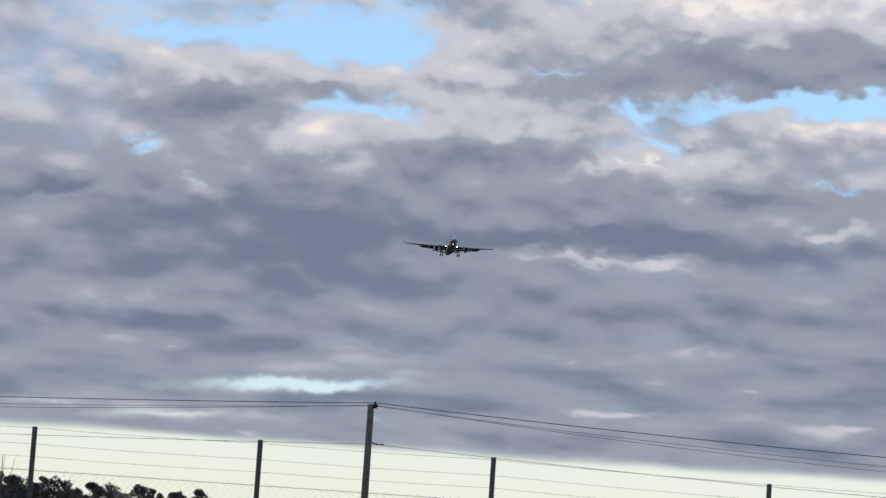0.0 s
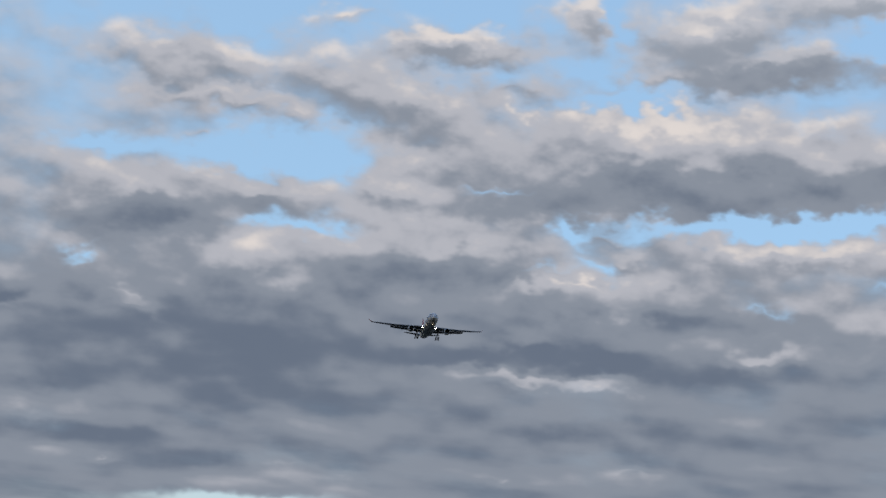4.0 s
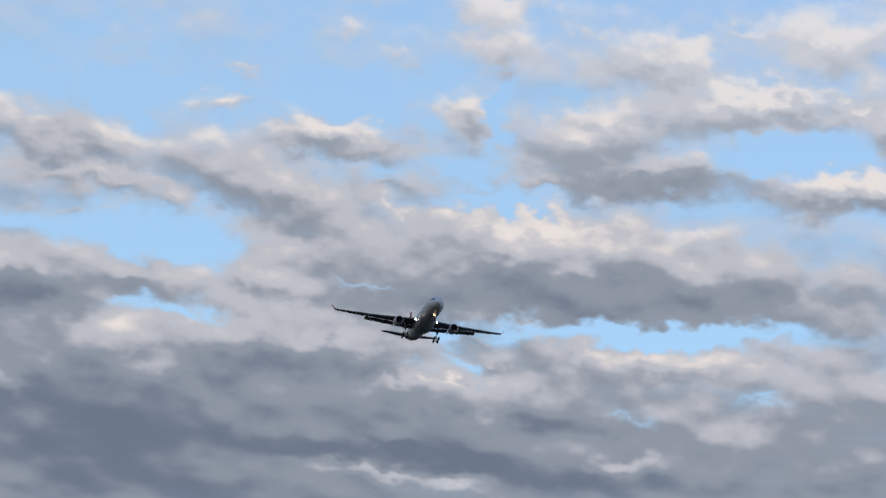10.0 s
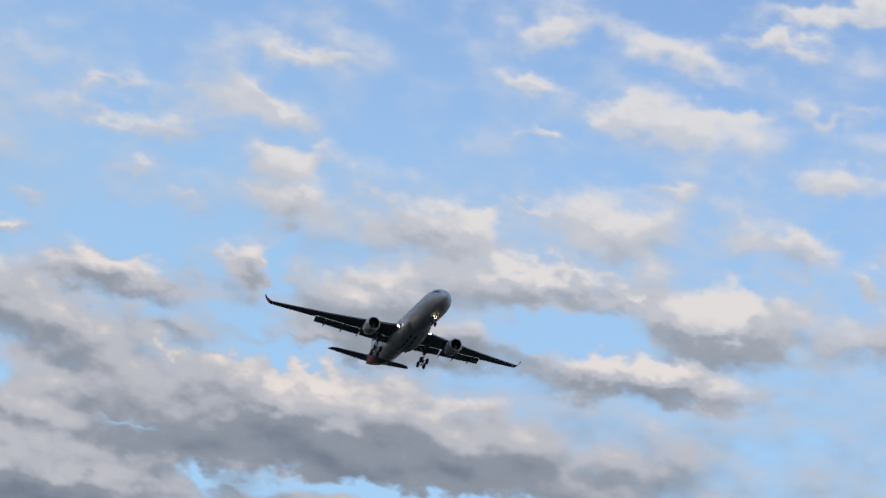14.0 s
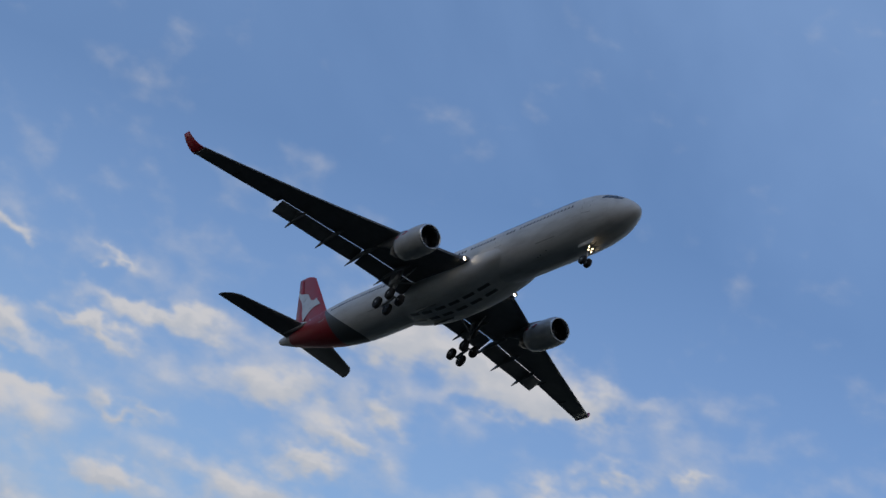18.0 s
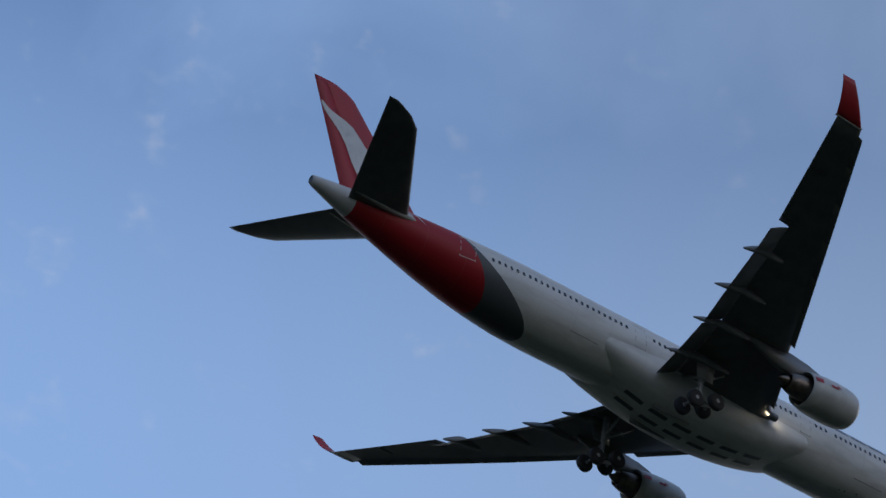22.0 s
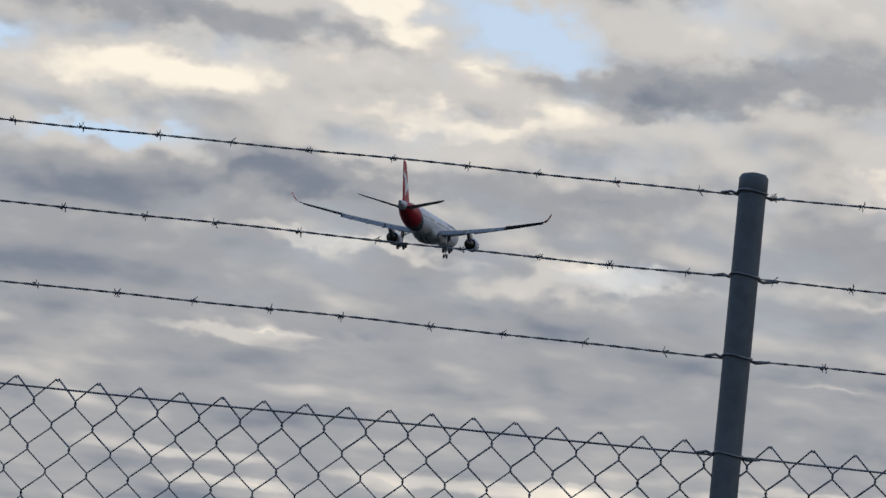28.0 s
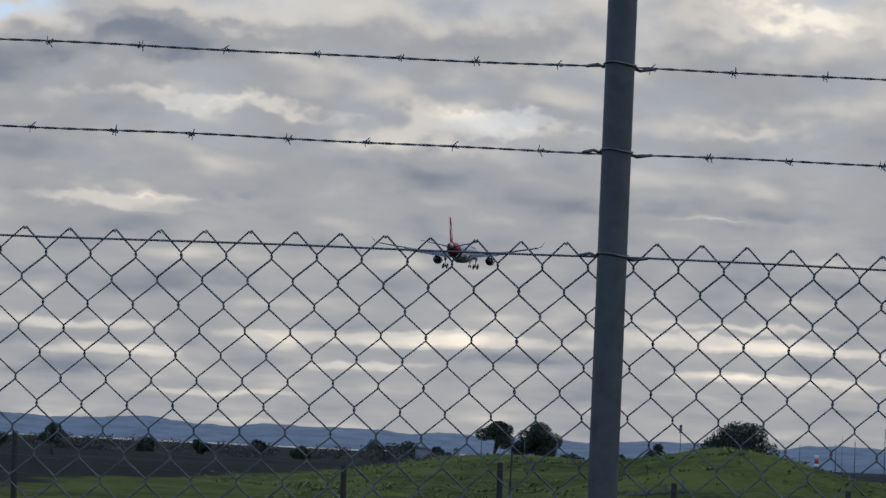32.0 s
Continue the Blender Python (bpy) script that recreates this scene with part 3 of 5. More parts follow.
def lamp_material(name, colour, power):
    m = bpy.data.materials.new(name)
    m.use_nodes = True
    n = Nodes(m.node_tree)
    e, out = n.add("ShaderNodeEmission"), n.add("ShaderNodeOutputMaterial")
    e.inputs[0].default_value, e.inputs[1].default_value = (*colour, 1), power
    n.link(e.outputs[0], out.inputs[0])
    return m


def airframe_paint(name, fin=False):
    """White paint with a red tail and a dark grey sash ahead of it, bare grey at the very end."""
    m = bpy.data.materials.new(name)
    m.use_nodes = True
    n = Nodes(m.node_tree)
    b, out = n.add("ShaderNodeBsdfPrincipled"), n.add("ShaderNodeOutputMaterial")
    co = n.add("ShaderNodeTexCoord").outputs["Object"]
    x, y, z = n.split(co)
    grime = n.noise(n.vmath("MULTIPLY", co, (0.25, 1.2, 1.2)), 1.0, 6.0, 0.6)
    white = n.mix(n.smooth(grime, 0.40, 0.75), (0.65, 0.655, 0.65), (0.50, 0.50, 0.49))
    bow = n.math("MULTIPLY", n.math("MULTIPLY", z, z), 0.06)
    red_edge = n.math("SUBTRACT", n.math("MULTIPLY_ADD", z, -0.72, -19.95), bow)
    grey_edge = n.math("ADD", n.math("MULTIPLY_ADD", z, -1.50, -18.9), bow)
    grey = n.math("LESS_THAN", x, grey_edge)
    red = n.math("LESS_THAN", x, red_edge)
    end = n.math("LESS_THAN", x, -29.75)
    col = n.mix(grey, white, (0.085, 0.095, 0.105))
    col = n.mix(red, col, n.mix(grime, (0.36, 0.010, 0.020), (0.29, 0.008, 0.016)))
    col = n.mix(end, col, (0.50, 0.50, 0.50))
    # panel joints every few metres
    joint = n.math("LESS_THAN", n.math("ABSOLUTE", n.math("SUBTRACT", n.math("FRACT", n.math("MULTIPLY", x, 0.31)), 0.5)), 0.006)
    col = n.mix(n.math("MULTIPLY", joint, 0.16), col, (0.2, 0.2, 0.2))
    n.link(col, b.inputs["Base Color"])
    n.put(b.inputs["Roughness"], n.math("MULTIPLY_ADD", grime, 0.2, 0.38))
    b.inputs["Specular IOR Level"].default_value = 0.3
    n.link(b.outputs[0], out.inputs[0])
    return m


PAINT = airframe_paint("airframe_paint")
RED = material("red_paint", (0.37, 0.009, 0.018), 0.45, grain=1.2, vary=0.08)
WHITE = material("white_paint", (0.66, 0.66, 0.65), 0.3, grain=1.2, vary=0.06, stain=0.15)
WING_GREY = material("wing_grey_paint", (0.13, 0.135, 0.14), 0.4, grain=1.0, vary=0.14, stain=0.35)
FLAP_GREY = material("flap_grey_paint", (0.16, 0.165, 0.17), 0.4, grain=1.0, vary=0.12, stain=0.3)
NACELLE = material("nacelle_paint", (0.50, 0.50, 0.49), 0.36, grain=0.9, vary=0.08, stain=0.3)
BARE = material("bare_metal", (0.62, 0.62, 0.62), 0.28, metal=1.0, grain=4.0, vary=0.06)
DARK_METAL = material("dark_metal", (0.10, 0.10, 0.105), 0.45, metal=0.7, grain=4.0, vary=0.2)
HOT_METAL = material("exhaust_metal", (0.16, 0.14, 0.125), 0.4, metal=0.9, grain=3.0, vary=0.2)
TYRE = material("tyre_rubber", (0.022, 0.022, 0.024), 0.8, grain=9.0, vary=0.2)
GEAR_GREY = material("gear_paint", (0.30, 0.31, 0.32), 0.45, grain=5.0, vary=0.15, stain=0.3)
GLASS_DARK = material("cabin_window_pane", (0.02, 0.025, 0.035), 0.12, grain=2.0, vary=0.1)
LETTER = material("dark_lettering_paint", (0.09, 0.095, 0.105), 0.4, grain=2.0, vary=0.1)
LETTER_BLUE = material("grey_lettering_paint", (0.13, 0.15, 0.20), 0.4, grain=2.0, vary=0.1)
OUTLINE = material("door_outline_paint", (0.33, 0.33, 0.34), 0.4, grain=2.0, vary=0.1)
OUTLINE_PALE = material("pale_outline_paint", (0.55, 0.38, 0.38), 0.4, grain=2.0, vary=0.1)
BEAM = lamp_material("landing_light_glow", (1.0, 0.82, 0.56), 65.0)
BEAM_SMALL = lamp_material("taxi_light_glow", (1.0, 0.74, 0.44), 10.0)
# zinc grey taken down to near black, the shade of backlit posts
DIM_GALV = material("dimmed_galvanised_steel", (0.074, 0.080, 0.080), 0.65, metal=0.0, grain=38.0, vary=0.18, bump=0.0008, stain=0.35, big=1.2)
WIRE = material("weathered_wire", (0.17, 0.17, 0.17), 0.55, metal=0.6, grain=90.0, vary=0.3)
OLD_WOOD = material("weathered_wood", (0.040, 0.035, 0.030), 0.9, grain=14.0, vary=0.3, bump=0.006, stain=0.3)
POLE_WOOD = material("pole_wood", (0.15, 0.125, 0.10), 0.9, grain=6.0, vary=0.25, bump=0.004, stain=0.3)
LEAF_DARK = material("dark_foliage", (0.030, 0.042, 0.022), 0.7, grain=0.7, vary=0.4, second=(0.045, 0.060, 0.028))
LEAF_HEDGE = material("hedge_foliage", (0.055, 0.058, 0.045), 0.75, grain=0.5, vary=0.4, second=(0.110, 0.095, 0.070))
BARK = material("bark", (0.09, 0.075, 0.06), 0.9, grain=5.0, vary=0.3, bump=0.02)
# the haze of the distance is mixed into the hills' base colour
HAZED_HILL = material("hazed_hill", (0.225, 0.250, 0.270), 0.95, grain=0.02, vary=0.2, big=1.0)
TUFT = material("tuft_grass", (0.115, 0.135, 0.034), 0.85, grain=0.8, vary=0.35, second=(0.215, 0.215, 0.065))
DRY = material("dry_brush", (0.20, 0.15, 0.09), 0.9, grain=1.5, vary=0.3, bump=0.03)
SHED = material("pale_shed_wall", (0.24, 0.24, 0.24), 0.7, grain=2.0, vary=0.1, stain=0.2)
BAND_RED = material("marker_red", (0.50, 0.05, 0.04), 0.5, grain=4.0, vary=0.1)
BAND_WHITE = material("marker_white", (0.75, 0.75, 0.73), 0.5, grain=4.0, vary=0.1)
MAST = material("grey_mast", (0.16, 0.17, 0.19), 0.6, metal=0.4, grain=3.0, vary=0.15)


def ground_material():
    """Green pasture, a strip of dark ploughed ground and water far off to the south, by place."""
    m = bpy.data.materials.new("ground_cover")
    m.use_nodes = True
    n = Nodes(m.node_tree)
    b, out = n.add("ShaderNodeBsdfPrincipled"), n.add("ShaderNodeOutputMaterial")
    co = n.add("ShaderNodeTexCoord").outputs["Object"]
    x, y, z = n.split(co)
    fine, mid, wide = n.noise(co, 2.2, 6.0, 0.7), n.noise(co, 0.22, 5.0, 0.6), n.noise(co, 0.03, 3.0, 0.5)
    grass = n.mix(n.smooth(mid, 0.35, 0.68), (0.056, 0.078, 0.018), (0.175, 0.192, 0.040))
    grass = n.mix(n.math("MULTIPLY", n.smooth(fine, 0.42, 0.66), 0.6), grass, (0.205, 0.205, 0.058))
    soil = n.mix(n.smooth(fine, 0.35, 0.7), (0.022, 0.023, 0.019), (0.042, 0.041, 0.034))
    soil = n.mix(n.smooth(wide, 0.4, 0.7), soil, (0.034, 0.038, 0.022))
    edge = n.math("MULTIPLY_ADD", n.math("SUBTRACT", mid, 0.5), 12.0, n.math("MULTIPLY_ADD", y, 0.1, x))
    field = n.math("MULTIPLY", n.smooth(edge, 13.0, 15.0), n.math("LESS_THAN", y, -52.0))
    far = n.math("LESS_THAN", y, -190.0)
    field = n.math("MAXIMUM", field, n.math("MULTIPLY", far, n.smooth(wide, 0.35, 0.5)))
    col = n.mix(field, grass, soil)
    # beyond the paddock: dull ground, darkened to cut bounced light on the airliner
    reach = n.math("SQRT", n.math("ADD", n.math("MULTIPLY", x, x), n.math("MULTIPLY", y, y)))
    dull = n.mix(n.smooth(wide, 0.4, 0.65), (0.030, 0.032, 0.026), (0.055, 0.052, 0.042))
    col = n.mix(n.smooth(reach, 150.0, 190.0), col, dull)
    col = n.mix(n.math("GREATER_THAN", y, -30.0), col, dull)
    sea = n.math("MULTIPLY", n.math("LESS_THAN", y, -1500.0), n.math("GREATER_THAN", n.math("MULTIPLY_ADD", y, 0.12, x), 0.0))
    col = n.mix(sea, col, (0.16, 0.19, 0.22))
    n.link(col, b.inputs["Base Color"])
    n.put(b.inputs["Roughness"], n.math("MULTIPLY_ADD", sea, -0.65, 0.9))
    n.put(b.inputs["Specular IOR Level"], n.math("MULTIPLY_ADD", sea, 0.45, 0.05))
    k = n.add("ShaderNodeBump")
    k.inputs["Strength"].default_value, k.inputs["Distance"].default_value = 0.9, 0.3
    n.link(n.mix(sea, fine, (0.5, 0.5, 0.5)), k.inputs["Height"]), n.link(k.outputs[0], b.inputs["Normal"])
    n.link(b.outputs[0], out.inputs[0])
    return m


GROUND = ground_material()

# ---- mesh helpers ----


def part(name, bm, mat, parent=None, label="", smooth=True):
    """One mesh object from a bmesh, under a thing or a part."""
    me = bpy.data.meshes.new(name)
    for f in bm.faces:
        f.smooth = smooth
    bm.to_mesh(me)
    bm.free()
    me.materials.append(mat)
    return child(name, me, parent, label)


def child(name, me, parent=None, label="", m=None):
    ob = new(name, me)
    if parent is not None:
        ob.parent = parent
    if m is not None:
        ob.matrix_local = m
    if label:
        ob["label"] = label
    return ob


def thing(name, label, category, group="", kind="", m=None):
    ob = new(name)
    if m is not None:
        ob.matrix_world = m
    return tagged(ob, label, category, group, kind)


def loft(bm, rings, caps=True, closed=True):
    """Skin a row of rings of points, all of one length."""
    vs = [[bm.verts.new(p) for p in r] for r in rings]
    k = len(vs[0])
    for a, b in zip(vs, vs[1:]):
        for i in range(k if closed else k - 1):
            j = (i + 1) % k
            bm.faces.new((a[i], a[j], b[j], b[i]))
    if caps and closed:
        bm.faces.new(vs[0][::-1]), bm.faces.new(vs[-1])
    return vs


def lathe(bm, axis_rows, place=(0, 0, 0), sides=24, caps=True, axis="x"):
    """A body of revolution: rows of (along, radius)."""
    rings = []
    for s, r in axis_rows:
        ring = []
        for i in range(sides):
            a = 2 * math.pi * i / sides
            c, d = r * math.cos(a), r * math.sin(a)
            p = {"x": (s, c, d), "y": (d, s, c), "z": (c, d, s)}[axis]
            ring.append((p[0] + place[0], p[1] + place[1], p[2] + place[2]))
        rings.append(ring)
    loft(bm, rings, caps)
    return bm


def tube(bm, points, r, sides=6, caps=True):
    """A tube along a line of points; r: one radius, or one for each point."""
    pts = [Vector(p) for p in points]
    rad = r if isinstance(r, (list, tuple)) else [r] * len(pts)
    rings, side = [], None
    for i, p in enumerate(pts):
        d = (pts[min(i + 1, len(pts) - 1)] - pts[max(i - 1, 0)]).normalized()
        if side is None:
            side = d.orthogonal().normalized()
        else:
            side = (side - d * side.dot(d)).normalized()
        up = d.cross(side)
        rings.append([p + (side * math.cos(2 * math.pi * k / sides) + up * math.sin(2 * math.pi * k / sides)) * rad[i] for k in range(sides)])
    loft(bm, rings, caps)
    return bm


def slab(bm, corners, thick):
    """A plate from a polygon of points, thickened along thick."""
    t = Vector(thick)
    a = [bm.verts.new(Vector(c)) for c in corners]
    b = [bm.verts.new(Vector(c) + t) for c in corners]
    bm.faces.new(a[::-1]), bm.faces.new(b)
    for i in range(len(a)):
        j = (i + 1) % len(a)
        bm.faces.new((a[i], a[j], b[j], b[i]))
    bmesh.ops.recalc_face_normals(bm, faces=bm.faces)
    return bm


def box(bm, lo, hi, bevel=0.0):
    m = Matrix.Translation([(a + b) / 2 for a, b in zip(lo, hi)]) @ Matrix.Diagonal((*[b - a for a, b in zip(lo, hi)], 1))
    g = bmesh.ops.create_cube(bm, size=1, matrix=m)
    if bevel:
        es = {e for v in g["verts"] for e in v.link_edges}
        bmesh.ops.bevel(bm, geom=list(es), offset=bevel, segments=2, affect="EDGES")
    return bm

# ---- ground and distance ----


def polar(az, d):
    return d * math.sin(radians(az)), d * math.cos(radians(az))


MOUNDS = []


def mound(az, d, wide, deep, high):
    """A grassy rise: where, how far it spreads across and along the view, and how high."""
    x, y = polar(az, d)
    MOUNDS.append((x, y, radians(az), wide, deep, high))


mound(174.0, 100, 8.0, 18, 1.62)
mound(179.3, 88, 4.6, 12, 1.75)
mound(184.5, 100, 6.0, 14, 1.1)
mound(165.5, 70, 5.0, 9, 0.45)
mound(-0.3, 165, 2.4, 4, 2.6)


def ground_height(x, y):
    h = 0.0
    for cx, cy, a, wide, deep, high in MOUNDS:
        u = (x - cx) * math.cos(a) - (y - cy) * math.sin(a)
        v = (x - cx) * math.sin(a) + (y - cy) * math.cos(a)
        k = (u / wide) ** 2 + (v / deep) ** 2
        if k < 12:
            h += high * math.exp(-k)
    d = math.hypot(x, y)
    if 12 < d < 400:
        h += 0.06 * min(1, (d - 12) / 30) * (noise.noise((x * 0.35, y * 0.35, 0.0)) + 0.8 * noise.noise((x * 0.9, y * 0.5, 3.0))) * (1 if d < 200 else (400 - d) / 200)
    return h


def build_ground():
    radii = [0.6, 1.5, 3, 5, 8, 12, 17, 23, 30, 37] + [44 + 2.2 * i for i in range(40)] + [134, 142, 152, 160, 168, 178, 190, 220, 270, 350, 480, 700, 1000, 1490, 1510, 2200, 3200, 4900]
    angles = [i * 5.0 for i in range(31)] + [152 + 0.4 * i for i in range(105)] + [195 + 5.0 * i for i in range(33)]
    verts, faces, k = [(0, 0, 0)], [], len(angles)
    for r in radii:
        for a in angles:
            x, y = polar(a, r)
            verts.append((x, y, ground_height(x, y)))
    for j in range(k):
        faces.append((0, 1 + (j + 1) % k, 1 + j))
    for i in range(len(radii) - 1):
        for j in range(k):
            a, b = 1 + i * k + j, 1 + i * k + (j + 1) % k
            faces.append((a, b, b + k, a + k))
    me = bpy.data.meshes.new("ground")
    me.from_pydata(verts, [], faces)
    me.polygons.foreach_set("use_smooth", [True] * len(me.polygons))
    me.materials.append(GROUND)
    me.update()
    tagged(new("ground", me), "open grassland and dark ploughed field reaching to water", "ground", kind="structure")


build_ground()


def ridge(name, a0, a1, dist, high, rough, seed, label):
    """A far line of hills: a crest with slopes before and behind it."""
    verts, faces, rows = [], [], int((a1 - a0) / 0.12)
    for i in range(rows + 1):
        az = a0 + (a1 - a0) * i / rows
        fall = min(1, i / 30, (rows - i) / 30)
        crest = high * fall * (0.86 + rough * noise.fractal((az * 0.30, seed, 0.0), 0.8, 2.1, 6))
        for d, f in ((-330, 0.0), (-260, 0.35), (-150, 0.62 + 0.15 * noise.noise((az * 0.9, seed, 4.0))), (-50, 0.9), (0, 1.0), (120, 0.0)):
            x, y = polar(az, dist + d)
            verts.append((x, y, crest * f - (0.3 if f == 0 else 0)))
    for i in range(rows):
        for j in range(5):
            a = i * 6 + j
            faces.append((a, a + 1, a + 7, a + 6))
    me = bpy.data.meshes.new(name)
    me.from_pydata(verts, [], faces)
    me.materials.append(HAZED_HILL)
    me.polygons.foreach_set("use_smooth", [True] * len(me.polygons))
    me.update()
    tagged(new(name, me), label, "hills", kind="structure")


ridge("backdrop", 140, 214, 4500, 44, 0.30, 3.1, "low hills far across the water, blue haze in their colour")
ridge("backdrop", -1.5, 60, 4300, 34, 0.25, 8.7, "faint hills on the northern horizon, blue haze in their colour")

# ---- plants ----


def leaves(name, clumps, count, size, mat, parent, seed, flat=1.0):
    """A crown of many small leaf blades round a set of clumps (centre and radius)."""
    rng = np.random.default_rng(seed)
    c = np.array([k[:3] for k in clumps], float)
    r = np.array([k[3] for k in clumps], float)
    pick = rng.choice(len(clumps), count, p=r ** 2 / (r ** 2).sum())
    d = rng.normal(size=(count, 3))
    d /= np.linalg.norm(d, axis=1)[:, None]
    d[:, 2] *= flat
    p = c[pick] + d * (r[pick] * (0.55 + 0.5 * rng.random(count)))[:, None]
    a = rng.normal(size=(count, 3))
    a /= np.linalg.norm(a, axis=1)[:, None]
    b = np.cross(a, rng.normal(size=(count, 3)))
    b /= np.linalg.norm(b, axis=1)[:, None]
    s = size * (0.5 + rng.random(count))[:, None]
    a, b = a * s, b * s * 0.55
    v = np.stack([p - a, p + b, p + a, p - b], 1).reshape(-1, 3)
    me = bpy.data.meshes.new(name)
    me.from_pydata(v.tolist(), [], (np.arange(count * 4).reshape(-1, 4)).tolist())
    me.materials.append(mat)
    return child(name, me, parent)


def tree(label, az, d, high, wide, seed, umbrella=0.0, count=2600, mat=None, stem=0.3, category="tree", name="tree", group="", leaf=0.045):
    """A tapered trunk with limbs, and a crown of leafy clumps with gaps between them."""
    rng = random.Random(seed)
    x, y = polar(az, d)
    t = thing(name, label, category, group, m=pose(x, y, ground_height(x, y) - 0.05))
    bm, base = bmesh.new(), high * stem
    tube(bm, [(0, 0, 0), (0.03 * high, 0.02, base * 0.5), (0.02 * high, 0.03, base), (0, 0, high * 0.6)], [high * 0.05, high * 0.042, high * 0.036, high * 0.018], 8)
    part("trunk", bm, BARK, t)
    clumps = []
    for i in range(11 + int(wide)):
        a, q = rng.uniform(0, 6.283), math.sqrt(rng.random())
        rr = wide * rng.uniform(0.13, 0.23)
        px, py = math.cos(a) * q * (wide / 2 - rr * 0.7), math.sin(a) * q * (wide / 2 - rr * 0.7)
        top = high * (1 - 0.5 * q * q * (1 - umbrella)) - rr * 0.8
        low = max(base * 0.55 + rr * 0.5, top - high * (0.5 - 0.3 * umbrella))
        clumps.append((px, py, rng.uniform(low, top) if i % 3 else top, rr))
    for i, (px, py, pz, rr) in enumerate(clumps[::3]):
        bm = bmesh.new()
        tube(bm, [(0.02 * high, 0, base * 0.8), (px * 0.5, py * 0.5, base * 0.3 + pz * 0.6), (px, py, pz)], [high * 0.02, high * 0.013, high * 0.005], 5)
        part("limb", bm, BARK, t)
    leaves("crown", clumps, count, leaf * high ** 0.5 * 1.9, mat or LEAF_DARK, t, seed, 0.8)
    return t


tree("dark spreading tree with a broken flat crown", 173.35, 400, 7.4, 6.4, 11, 0.8, 15000, leaf=0.024)
tree("dark broad tree beside the flat-crowned one", 174.35, 405, 7.6, 9.2, 12, 0.3, 22000, leaf=0.024)
tree("large rounded dark tree behind the grass rise", 179.15, 300, 7.6, 11.5, 13, 0.35, 27000, stem=0.2, leaf=0.024)
tree("small rounded dark tree in the paddock", 177.25, 300, 4.2, 3.8, 14, 0.1, 6000, stem=0.15, leaf=0.024)
tree("tiny dark shrub near the rail fence", 176.4, 200, 2.2, 1.6, 15, 0.1, 600, stem=0.1, category="shrub", name="shrub")
for i, (a, h, w) in enumerate(((170.6, 3.4, 7.0), (171.3, 3.2, 6.0), (172.0, 2.6, 4.0), (175.2, 2.7, 4.5), (167.6, 2.6, 2.2), (166.2, 2.2, 2.4), (164.9, 2.3, 2.6), (168.6, 1.9, 3.0), (163.5, 1.9, 3.5), (162.7, 3.4, 3.6), (161.3, 2.6, 3.2))):
    tree("low dark bush at the field's far edge", a, 360 if a > 169 else 280, h * (1 if a > 169 else 0.9), w, 30 + i, 0.2, 2600, stem=0.08, category="bush", name="bush", group="bushes along the field")
SCRUB = random.Random(44)
for i in range(20):
    tree("low dark scrub along the field's far edge", 156.5 + i * 0.82 + SCRUB.uniform(-0.3, 0.3), SCRUB.uniform(270, 330), SCRUB.uniform(1.7, 2.3), SCRUB.uniform(4.5, 7.5), 90 + i, 0.6, 700, LEAF_HEDGE, 0.05, "bush", "bush", "scrub along the field")


def tussocks():
    """Tufts of rank grass, scattered thickly over the rises of the paddock."""
    rng = random.Random(71)
    verts, faces = [], []
    for i in range(5200):
        az, d = rng.uniform(165.5, 187.0), 54 + 76 * rng.random() ** 0.8
        x, y = polar(az, d)
        if noise.noise((x * 0.16, y * 0.10, 5.0)) + rng.uniform(-0.35, 0.35) < -0.02:
            continue
        if x + 0.1 * y > 8.5 and y < -52 and rng.random() < 0.9:
            continue
        z, tall, wide = ground_height(x, y) - 0.03, rng.uniform(0.05, 0.15), rng.uniform(0.12, 0.34)
        for k in range(7):
            a = rng.uniform(0, 6.283)
            bx, by = x + math.cos(a) * wide * rng.random(), y + math.sin(a) * wide * rng.random()
            lean, w, h = rng.uniform(0.2, 1.0) * wide, rng.uniform(0.02, 0.045), tall * rng.uniform(0.6, 1.1)
            c, q = math.cos(a), math.sin(a)
            n0 = len(verts)
            verts += [(bx - q * w, by + c * w, z), (bx + q * w, by - c * w, z), (bx + c * lean + q * w * 0.6, by + q * lean - c * w * 0.6, z + h * 0.8), (bx + c * lean * 1.5, by + q * lean * 1.5, z + h)]
            faces += [(n0, n0 + 1, n0 + 2), (n0, n0 + 2, n0 + 3)]
    me = bpy.data.meshes.new("grass_tufts")
    me.from_pydata(verts, [], faces)
    me.materials.append(TUFT)
    tagged(new("grass_tufts", me), "rank green and straw-coloured grass tufts on the paddock's rises", "grass", kind="stuff")


tussocks()


